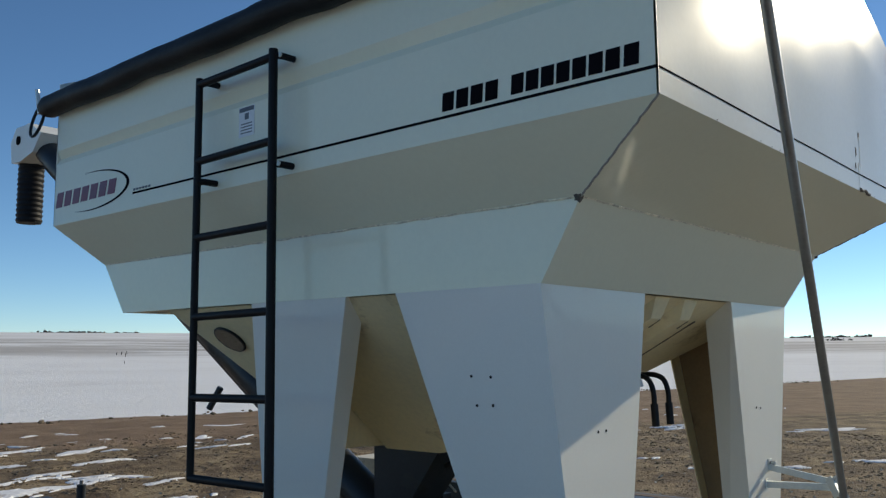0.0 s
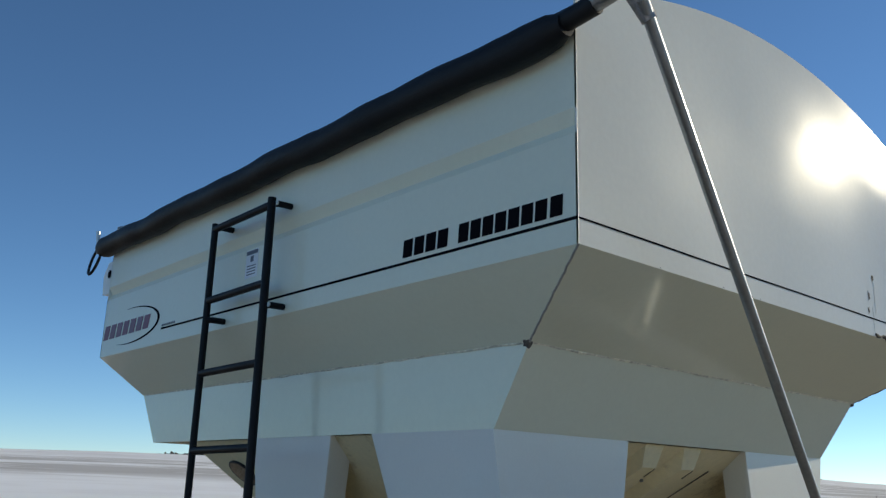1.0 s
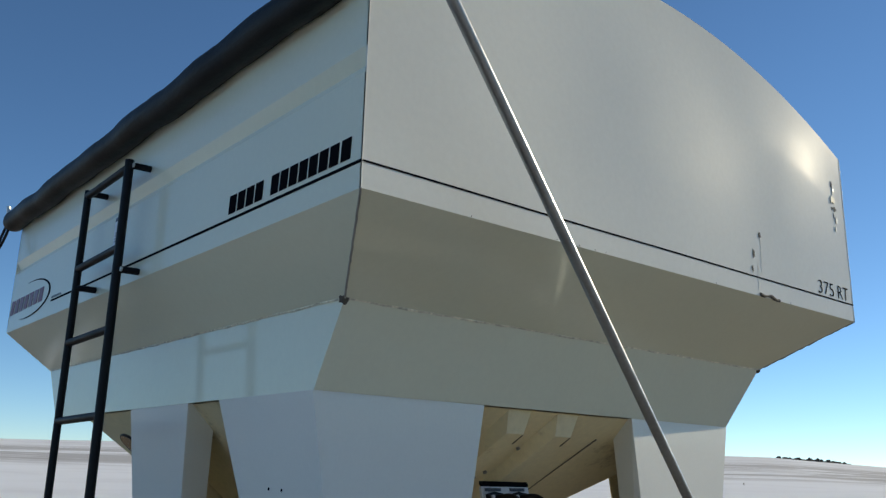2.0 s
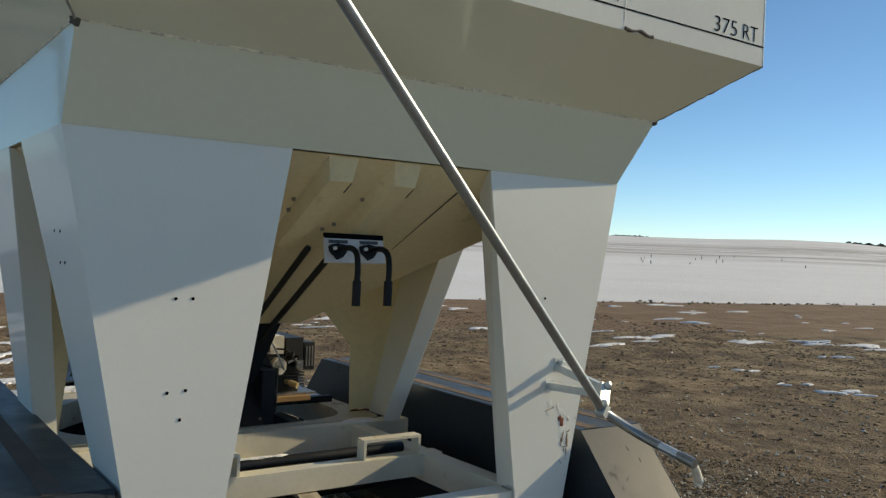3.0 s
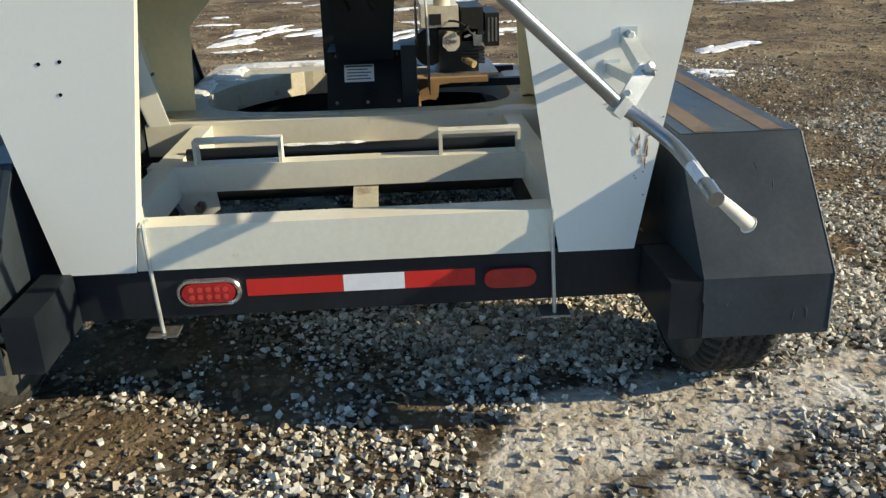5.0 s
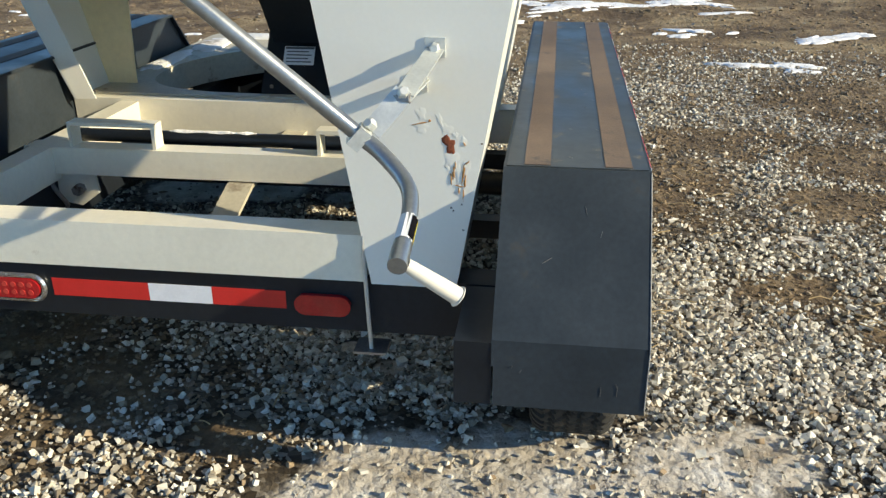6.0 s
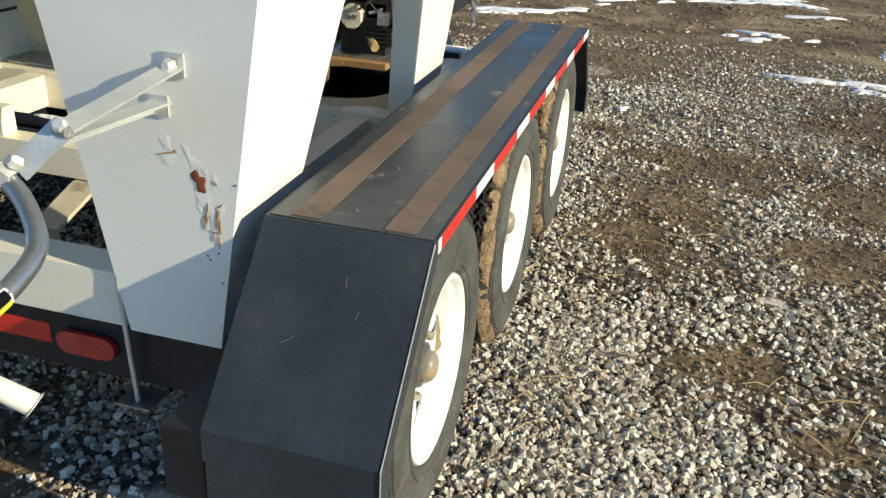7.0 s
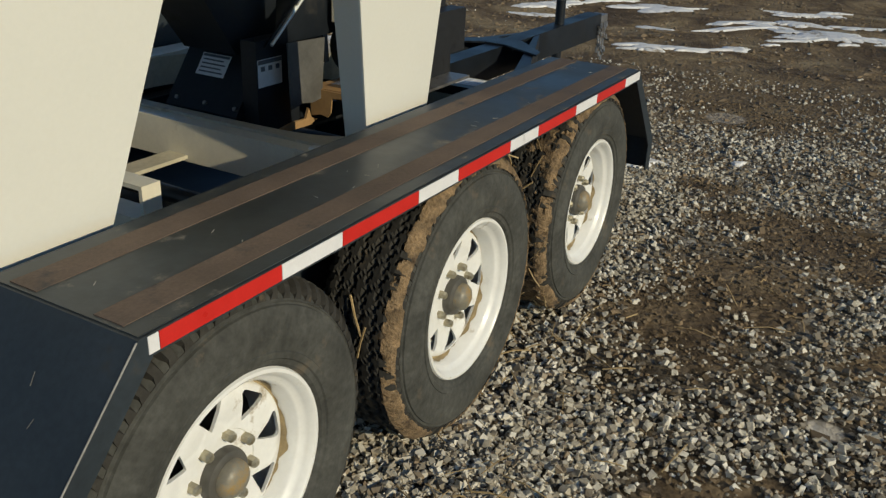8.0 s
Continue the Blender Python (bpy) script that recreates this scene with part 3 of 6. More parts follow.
            tube(bm, [a, c], 0.009, 6)
        part("chain", bm, STEEL, tongue, "muddy safety chain")


def build_fender(sy):
    yin = 0.967 if sy > 0 else 0.888
    y0, y1 = sorted((sy * yin, sy * 1.313))
    yo = sy * 1.313
    outer = [(0.312, 0.345), (0.310, 0.518), (0.020, FZ), (-2.285, FZ), (-2.585, 0.515), (-2.590, 0.390)]
    inset = [(0.304, 0.345), (0.302, 0.515), (0.016, FZ - 0.008), (-2.281, FZ - 0.008), (-2.577, 0.512), (-2.582, 0.390)]
    bm = bmesh.new()
    prism(bm, [(x, y0, z) for x, z in outer + inset[::-1]], (0, y1 - y0, 0))
    fender = part("fender", bm, FENDER, trailer, "long black sheet-steel fender over three wheels", bevel=0.004)
    # turned-down outer lip
    a = [(0.312, 0.345), (0.310, 0.518), (0.020, FZ), (-2.285, FZ), (-2.585, 0.515), (-2.590, 0.390)]
    b = [(0.262, 0.345), (0.262, 0.500), (-0.005, FZ - 0.036), (-2.262, FZ - 0.036), (-2.535, 0.500), (-2.540, 0.390)]
    bm = bmesh.new()
    prism(bm, [(x, yo - sy * 0.001, z) for x, z in a + b[::-1]], (0, sy * 0.005, 0))
    part("lip", bm, FENDER, fender, bevel=0.0015)
    # Scuffed edge drawn as a pale line, the edge highlight in its colour.
    worn = [(0.313, 0.36), (0.311, 0.518), (0.022, FZ - 0.002)]
    part("worn_edge", bm_tube([(x, yo + sy * 0.0035, z) for x, z in worn], 0.0016, 6), SCUFF, fender, "pale scuffed edge with its highlight painted in", smooth=True)
    yi = sy * (yin if sy > 0 else 0.914)
    bm = bmesh.new()
    prism(bm, [(x, yi, z) for x, z in a[:-1] + [(-2.588, 0.45), (0.312, 0.45)]][1:], (0, -sy * 0.005, 0))
    part("inner_panel", bm, FENDER, fender)
    part("top_sheet", bm_box((-2.281, y0 + 0.003, FZ + 0.0005), (0.014, y1 - 0.003, FZ + 0.0025)), BLACK_TOP, fender, "scuffed grey-black tread sheet", bevel=0.001)
    for ya, yb in ((1.012, 1.076), (1.208, 1.272)):
        yy = sorted((sy * ya, sy * yb))
        part("grip_strip", bm_box((-2.27, yy[0], FZ + 0.0026), (0.006, yy[1], FZ + 0.0045)), GRIP_STRIP, fender, "worn brown non-slip strip", bevel=0.0008)
    x = 0.004
    for k in range(11):
        w = (0.022 if k == 0 else 0.279 if k % 2 else 0.178)
        xe = max(x - w, -2.283)
        if x - xe > 0.01:
            yy = sorted((yo + sy * 0.0042, yo + sy * 0.0056))
            part("reflective_tape", bm_box((xe + 0.0008, yy[0], FZ - 0.031), (x - 0.0008, yy[1], FZ - 0.001)), TAPE_RED if k % 2 else TAPE_WHITE, fender)
        x = xe
    rng = random.Random(40 + sy)
    for k in range(3):
        q, y, a, ln = rng.uniform(0.12, 0.95), sy * rng.uniform(1.0, 1.29), rng.uniform(0.3, 2.2), rng.uniform(0.008, 0.03)
        at = lambda q, y: (0.310 + (0.020 - 0.310) * q + 0.0004, y, 0.518 + (FZ - 0.518) * q + 0.0004)
        part("scratch", bm_tube([at(q, y), at(q + ln * math.sin(a) * 2.3, y + ln * math.cos(a))], 0.0008, 4), FLAP, fender)
    for k in range(5):
        y, z, ln = sy * rng.uniform(0.99, 1.30), rng.uniform(0.37, 0.47), rng.uniform(0.006, 0.035)
        part("scratch", bm_tube([(0.3122, y, z), (0.3122, y + rng.uniform(-0.004, 0.004), z + ln)], 0.0008, 4), FLAP, fender)
    for k in range(16):
        x, y, a, ln = rng.uniform(-2.2, 0.0), sy * rng.uniform(1.09, 1.20), rng.uniform(0, 3.1), rng.uniform(0.004, 0.02)
        part("scratch", bm_tube([(x, y, FZ + 0.0028), (x + ln * math.cos(a), y + ln * math.sin(a), FZ + 0.0028)], 0.0009, 4), SCUFF, fender)
    if sy < 0:
        part("side_marker", bm_prism([(0.052, -1.05, 0.806), (0.052, -0.925, 0.806), (0.082, -0.925, 0.772), (0.082, -1.05, 0.772)], (0.0012, 0, 0.0012)), TAPE_WHITE, fender, "white reflector strip")
        part("fold", bm_prism([(0.172, -1.312, 0.674), (0.172, -0.889, 0.674), (0.192, -0.889, 0.652), (0.192, -1.312, 0.652)], (0.004, 0, 0.004)), HOSE, fender, "dark folded seam")
    return fender


def disc_y(r):
    """Depth of the wheel's disc at a radius."""
    pts = ((0.0, -0.062), (0.090, -0.062), (0.098, -0.065), (0.140, -0.060), (0.165, -0.062), (0.180, -0.068))
    for (r0, h0), (r1, h1) in zip(pts, pts[1:]):
        if r <= r1:
            return h0 + (h1 - h0) * (r - r0) / (r1 - r0)
    return pts[-1][1]


def build_wheel():
    """A white spoked wheel with its tyre; the axis is y, the outside at +y."""
    bm = bmesh.new()
    r_in, r_out = 0.090, 0.177
    # disc with eight three-sided holes, points towards the hub
    for k in range(8):
        base = 2 * math.pi * k / 8
        edge = [(r_in, -22.5 + 45 * i / 12) for i in range(12)] + [(r_in + (r_out - r_in) * i / 10, 22.5) for i in range(10)]
        edge += [(r_out, 22.5 - 45 * i / 16) for i in range(16)] + [(r_out - (r_out - r_in) * i / 10, -22.5) for i in range(10)]
        hx = 0.141
        outer, inner, deep = [], [], []
        for r, d in edge:
            a = radians(d)
            px, py = r * math.cos(a), r * math.sin(a)
            th = math.atan2(py, px - hx)
            best = 9.0
            for side in (0.0, radians(122), radians(-122)):
                c = math.cos(th - side)
                if c > 0.02:
                    best = min(best, (0.0235 if side == 0 else 0.0205) / c)
            rho = min(best, 0.037)
            qx, qy = hx + rho * math.cos(th), rho * math.sin(th)
            for lst, x, y, dy in ((outer, px, py, 0), (inner, qx, qy, 0), (deep, qx, qy, -0.008)):
                ang, rad = math.atan2(y, x) + base, math.hypot(x, y)
                lst.append(bm.verts.new((rad * math.cos(ang), disc_y(rad) + dy, rad * math.sin(ang))))
        m = len(outer)
        for i in range(m):
            j = (i + 1) % m
            bm.faces.new((outer[i], outer[j], inner[j], inner[i]))
            bm.faces.new((inner[i], inner[j], deep[j], deep[i]))
    lathe(bm, [(r_in, disc_y(r_in)), (0.088, -0.0655), (0.050, -0.0655)], sides=96)
    bmesh.ops.delete(bm, geom=[f for f in bm.faces if len(f.verts) > 8], context="FACES_ONLY")
    lathe(bm, [(r_out, disc_y(r_out)), (0.179, -0.069), (0.182, -0.078), (0.186, -0.076), (0.190, -0.058), (0.193, -0.038), (0.198, -0.032), (0.205, -0.028), (0.209, -0.020), (0.213, -0.010), (0.219, -0.005), (0.226, -0.006), (0.229, -0.012), (0.226, -0.020), (0.200, -0.10), (0.196, -0.22)], sides=128)
    bmesh.ops.delete(bm, geom=[f for f in bm.faces if len(f.verts) > 8], context="FACES_ONLY")
    wheel = finish("wheel", bm, RIM, trailer, "white spoked steel wheel with a dusty tyre", smooth=True)
    bm = bmesh.new()
    prof = [(0.222, -0.026), (0.230, -0.010), (0.236, -0.003), (0.246, -0.001), (0.249, 0.003), (0.262, 0.006), (0.264, 0.003), (0.268, 0.004), (0.300, 0.008), (0.335, 0.004), (0.350, -0.001), (0.352, -0.006), (0.356, -0.006), (0.358, -0.004), (0.364, -0.010), (0.371, -0.022), (0.380, -0.038),
            (0.380, -0.204), (0.378, -0.212), (0.368, -0.226), (0.340, -0.236), (0.300, -0.240), (0.260, -0.236), (0.232, -0.226), (0.222, -0.210)]
    lathe(bm, prof, sides=96, closed=True)
    part("tyre", bm, RUBBER, wheel, "worn grey-black trailer tyre", smooth=True)
    # tread ring with zigzag grooves and notched shoulders
    bm = bmesh.new()
    na, nw = 320, 32
    rows = []
    for i in range(na):
        a = 2 * math.pi * i / na
        zig = 0.0030 * (1 if (i // 2) % 2 else -1)
        row = []
        for j in range(nw + 1):
            u = j / nw
            k = min(j, nw - j)
            r, y = ((0.362, -0.0065), (0.374, -0.0105), (0.385, -0.0165), (0.392, -0.0235), (0.397, -0.031))[k] if k < 5 else (0.4015, -0.120 + 0.081 * (16 - k) / 11)
            if j > nw / 2:
                y = -0.240 - y
            for g in (0.22, 0.41, 0.59, 0.78):
                if k > 4 and abs(y + zig + 0.022 + 0.194 * g) < 0.0046:
                    r -= 0.010
            if 0 < k < 6 and i % 5 < 2:
                r -= 0.014
                y += -0.010 if j < nw / 2 else 0.010
            elif k >= 6 and (i + j) % 8 == 0:
                r -= 0.004
            row.append(bm.verts.new((r * math.cos(a), y, r * math.sin(a))))
        rows.append(row)
    for i in range(na):
        a, b = rows[i], rows[(i + 1) % na]
        for j in range(nw):
            bm.faces.new((a[j], a[j + 1], b[j + 1], b[j]))
    part("tread", bm, TREAD, wheel, "mud-filled tread")
    bm = bmesh.new()
    lathe(bm, [(0.056, -0.067), (0.056, -0.052), (0.053, -0.045), (0.046, -0.042), (0.040, -0.041)], sides=32)
    part("hub", bm, HUB, wheel, "grey cast hub", smooth=True)
    bm = bmesh.new()
    lathe(bm, [(0.039, -0.0415), (0.038, -0.030), (0.033, -0.021), (0.022, -0.0145), (0.010, -0.012), (0.0, -0.0115)], sides=32)
    part("hub_cap", bm, CAP, wheel, "dusty domed hub cap", smooth=True)
    part("brake_drum", lathe(bmesh.new(), [(0.165, -0.215), (0.165, -0.135), (0.02, -0.130)], sides=32), ENGINE_DARK, wheel, smooth=True)
    # dried dirt in the well of the rim, thicker here and thinner there
    bm = bmesh.new()
    rows = []
    for i in range(145):
        a = radians(2.5 * i)
        w = max(0.03, 0.22 + 0.6 * noise.noise(Vector((math.cos(a) * 1.3, math.sin(a) * 1.3, 4))) + 0.35 * noise.noise(Vector((math.cos(a) * 7, math.sin(a) * 7, 2))))
        row = []
        for r, y in ((0.1800, -0.0775), (0.1858, -0.0755), (0.1858 + 0.0030 * w, -0.0755 + 0.013 * w), (0.1858 + 0.0055 * w, -0.0755 + 0.028 * w)):
            row.append(bm.verts.new(((r - 0.0012) * math.cos(a), y + 0.0012, (r - 0.0012) * math.sin(a))))
        rows.append(row)
    for p, q in zip(rows, rows[1:]):
        for i in range(3):
            bm.faces.new((p[i], p[i + 1], q[i + 1], q[i]))
    part("dirt_ring", bm, DIRT, wheel, "tan dried dirt in the well of the rim", smooth=True)
    for k in range(8):
        a = 2 * math.pi * (k + 0.5) / 8
        c = Vector((0.0800 * math.cos(a), 0, 0.0800 * math.sin(a)))
        bm = bmesh.new()
        tube(bm, [c + Vector((0, -0.067, 0)), c + Vector((0, -0.049, 0)), c + Vector((0, -0.043, 0))], 0.011, 6, True, [0.0118, 0.0118, 0.007])
        part("lug_nut", bm, NUT, wheel)
    return wheel


def build_mud(wheel, seed, cover, reach, fade):
    """A crust of dried mud over the outer shoulder of one wheel, breaking up over the tread, with stalks in it."""
    rng = random.Random(seed)
    bm = bmesh.new()
    na, nu = 360, 16
    path = [(0.366, -0.006), (0.375, -0.010), (0.385, -0.0165), (0.392, -0.0235), (0.397, -0.031)]
    while len(path) < nu:
        path.append((0.4015, path[-1][1] - reach))
    rows = []
    for i in range(na):
        a = 2 * math.pi * i / na
        c, s = math.cos(a), math.sin(a)
        row = []
        for j, (r, y) in enumerate(path):
            p = Vector((r * c, y, r * s))
            h = cover + 0.7 * noise.noise(p * 7 + Vector((seed, 0, 0))) + 0.40 * noise.noise(p * 28) + 0.35 * noise.noise(p * 75)
            if j > 4:
                h -= fade * (j - 4)
            if j == 0:
                h -= 0.5
            h = max(-0.022, min(0.013, h * (0.007 if h > 0 else 0.06) + 0.004 * max(h, 0) * noise.noise(p * 160)))
            out = min(1.0, max(0.0, (j - 0.5) / 4.5))
            q = r + h * out
            row.append(bm.verts.new((q * c, y + h * (1 - out), q * s)))
        rows.append(row)
    for i in range(na):
        p, q = rows[i], rows[(i + 1) % na]
        for j in range(nu - 1):
            bm.faces.new((p[j], p[j + 1], q[j + 1], q[j]))
    ob = part("caked_mud", bm, MUD, wheel, "dried brown mud caked on the shoulder")
    ob["kind"] = "stuff"
    bm = bmesh.new()
    for k in range(16):
        a = rng.uniform(0, 6.28)
        p = Vector((0.404 * math.cos(a), rng.uniform(-0.13, -0.015), 0.404 * math.sin(a)))
        t = Vector((-math.sin(a), rng.uniform(-1.2, 1.2), math.cos(a))).normalized() * rng.uniform(0.02, 0.06)
        tube(bm, [p - t, p + Vector((math.cos(a), 0, math.sin(a))) * 0.004, p + t], rng.uniform(0.0015, 0.003), 4)
    part("straw", bm, STRAW, ob, "stalks of straw stuck in the mud")


build_frame()
for side in (1, -1):
    build_fender(side)
first_wheel = build_wheel()
AXLES = (-0.212, -1.116, -2.020)
wheels = []
for i, x in enumerate(AXLES):
    for side in (1, -1):
        m = pose(x, side * 1.286, 0.403, 0, 0, 0 if side > 0 else 180) @ pose(0, 0, 0, 0, (-127, 134, 151)[i], 0)
        if i == 0 and side > 0:
            first_wheel.matrix_basis = m
            wheels.append(first_wheel)
        else:
            w = copy_thing(first_wheel, m)
            w.parent = trailer
            wheels.append(w)
build_mud(wheels[2], 3, 0.26, 0.005, 0.16)
build_mud(wheels[4], 4, 0.34, 0.012, 0.055)


# ---- seed hopper ----
hopper = thing("seed_hopper", "ivory steel seed hopper with sloped sides on tapered legs", "hopper")
BX0, BX1, BY = -2.755, 0.577, 1.290       # upper walls
Z1, Z2, Z3 = 2.304, 2.108, 1.860          # the two creases and the foot of the lower band
MX0, MX1, MY = -2.609, 0.208, 1.100
LX0, LX1, LY = -2.430, 0.058, 1.074
T = 0.006


def arch(y):
    return 3.332 - 0.172 * y * y


def wall_relief(y, z):
    """How far the end walls' thin sheet stands proud of its edges."""
    v = (z - Z1) / (arch(y) - Z1)
    e = (1 - (y / BY) ** 2) * min(1.0, v * 3.0, (1 - v) * 3.0)
    wave = 0.0055 * math.sin(y * 6.1 + 0.5 * z + 0.6) + 0.004 * math.sin(y * 2.6 - 0.9) + 0.008 * noise.noise(Vector((y * 1.3, z * 0.8, 3.3)))
    return max(e, 0.0) * (wave + 0.006 * math.sin(math.pi * v))


def quad_slab(name, pts, mat, parent, label="", inward=None):
    pts = [Vector(p) for p in pts]
    nrm = (pts[1] - pts[0]).cross(pts[2] - pts[0]).normalized()
    if nrm.dot(Vector(inward)) < 0:
        nrm = -nrm
    return part(name, bm_prism(pts, nrm * T), mat, parent, label)


def build_bin():
    for sy in (-1, 1):
        prof = [(BY, Z1), (BY, 2.618), (BY - 0.020, 2.650), (BY, 2.692), (BY, 2.955)]
        back = [(y - T, z) for y, z in prof][::-1]
        part("side_wall", bm_prism([(BX0, sy * y, z) for y, z in prof + back], (BX1 - BX0, 0, 0)), PAINT_BIN, hopper, "ivory side wall with one pressed groove")
        quad_slab("side_slope", [(BX0, sy * BY, Z1), (BX1, sy * BY, Z1), (MX1, sy * MY + 0.02, Z2), (MX0, sy * MY + 0.02, Z2)], PAINT_BIN, hopper, inward=(0, -sy, 1))
        quad_slab("side_band", [(MX0, sy * MY + 0.02, Z2), (MX1, sy * MY + 0.02, Z2), (LX1, sy * LY, Z3), (LX0, sy * LY, Z3)], PAINT_BIN, hopper, inward=(0, -sy, 0))
        for z, y, x0, x1 in ((Z2 + 0.004, MY + 0.002, MX0, MX1),):
            rng = random.Random(int(7 + sy))
            pts = [(x0 + (x1 - x0) * i / 60, sy * (y + rng.uniform(-0.0015, 0.001)) + 0.02, z + rng.uniform(-0.003, 0.003)) for i in range(61)]
            part("seam", bm_tube(pts, 0.0045, 5), CAULK, hopper, "uneven bead of sealer", smooth=True)
    # rear and front end walls, slightly bulged sheets with an arched top
    for x_end, sgn, name in ((BX1, 1, "rear_wall"), (BX0, -1, "front_wall")):
        bm = bmesh.new()
        nu, nv = 88, 36
        grid = []
        for layer in (0, 1):
            g = []
            for i in range(nu + 1):
                y = -BY + 2 * BY * i / nu
                col = []
                for j in range(nv + 1):
                    v = j / nv
                    z = Z1 + (arch(y) - Z1) * v
                    bulge = wall_relief(y, z)
                    col.append(bm.verts.new((x_end + sgn * (bulge - layer * T), y, z)))
                g.append(col)
            grid.append(g)
        for layer in (0, 1):
            g = grid[layer]
            for i in range(nu):
                for j in range(nv):
                    bm.faces.new((g[i][j], g[i + 1][j], g[i + 1][j + 1], g[i][j + 1]))
        a, b = grid
        rim = [(i, 0) for i in range(nu + 1)] + [(nu, j) for j in range(1, nv + 1)] + [(i, nv) for i in range(nu - 1, -1, -1)] + [(0, j) for j in range(nv - 1, 0, -1)]
        for (i, j), (k, m) in zip(rim, rim[1:] + rim[:1]):
            bm.faces.new((a[i][j], a[k][m], b[k][m], b[i][j]))
        part(name, bm, PAINT_END, hopper, "ivory end wall with an arched top", smooth=True)
    for bx, mx, lx, s in ((BX1, MX1, LX1, 1), (BX0, MX0, LX0, -1)):
        quad_slab("end_slope", [(bx, -BY, Z1), (bx, BY, Z1), (mx, MY + 0.02, Z2), (mx, -MY + 0.02, Z2)], PAINT_BIN, hopper, inward=(-s, 0, 1))
        quad_slab("end_band", [(mx, -MY + 0.02, Z2), (mx, MY + 0.02, Z2), (lx, LY, Z3), (lx, -LY, Z3)], PAINT_BIN, hopper, inward=(-s, 0, 0))
    rng = random.Random(5)
    pts = [(MX1 + rng.uniform(-0.001, 0.002), -MY + 0.02 + 2 * MY * i / 50, Z2 + 0.003 + rng.uniform(-0.002, 0.002)) for i in range(51)]
    part("seam", bm_tube(pts, 0.0055, 6), CAULK, hopper, "uneven bead of sealer", smooth=True)
    for sy in (-1, 1):
        bm = bmesh.new()
        a, b = Vector((BX1, sy * BY, Z1)), Vector((MX1, sy * MY + 0.02, Z2))
        rng = random.Random(11 + sy)
        pts = [a.lerp(b, i / 24) + Vector((rng.uniform(-.001, .002), 0, rng.uniform(-.002, .002))) for i in range(25)]
        part("corner_weld", bm_tube(pts, 0.0034, 5), WELD, hopper, "thin grey corner weld", smooth=True)
        bm = bmesh.new()
        for v in bmesh.ops.create_icosphere(bm, subdivisions=2, radius=0.015)["verts"]:
            v.co *= rng.uniform(0.6, 1.35)
            v.co += b + Vector((-0.004, 0, 0))
        part("corner_lump", bm, GRIME, hopper, "dark lump of weld and grime")
        # corner beading with chips
        pts = [(BX1 + 0.001, sy * BY, Z1 + (arch(BY) - Z1) * i / 30 + rng.uniform(-.004, .004)) for i in range(31)]
        part("corner_bead", bm_tube(pts, 0.0008, 5), BLISTER, hopper, smooth=True)
    # closed underside
    part("bin_floor", bm_box((LX0 + 0.01, -LY + 0.01, Z3 + 0.004), (LX1 - 0.01, LY - 0.01, Z3 + 0.012)), PAINT_BOUNCE, hopper)
    # pin stripe along the sides and the rear
    for sy in (-1, 1):
        yy = sorted((sy * (BY + 0.0004), sy * (BY + 0.0016)))
        part("pin_stripe", bm_box((-1.992, yy[0], 2.3715), (BX1 - 0.001, yy[1], 2.3805)), DECAL, hopper, "thin black stripe")
    bm = bmesh.new()
    lo, hi = [], []
    for i in range(89):
        y = -BY + 2 * BY * i / 88
        for z, lst in ((2.3730, lo), (2.3785, hi)):
            bulge = wall_relief(y, z)
            lst.append((bm.verts.new((BX1 + bulge + 0.0008, y, z)), bm.verts.new((BX1 + bulge + 0.0014, y, z))))
    for i in range(88):
        bm.faces.new((lo[i][1], lo[i + 1][1], hi[i + 1][1], hi[i][1]))
        bm.faces.new((lo[i][0], hi[i][0], hi[i + 1][0], lo[i + 1][0]))
        bm.faces.new((lo[i][0], lo[i + 1][0], lo[i + 1][1], lo[i][1]))
        bm.faces.new((hi[i][0], hi[i][1], hi[i + 1][1], hi[i + 1][0]))
    part("pin_stripe", bm, DECAL, hopper, "thin black stripe")


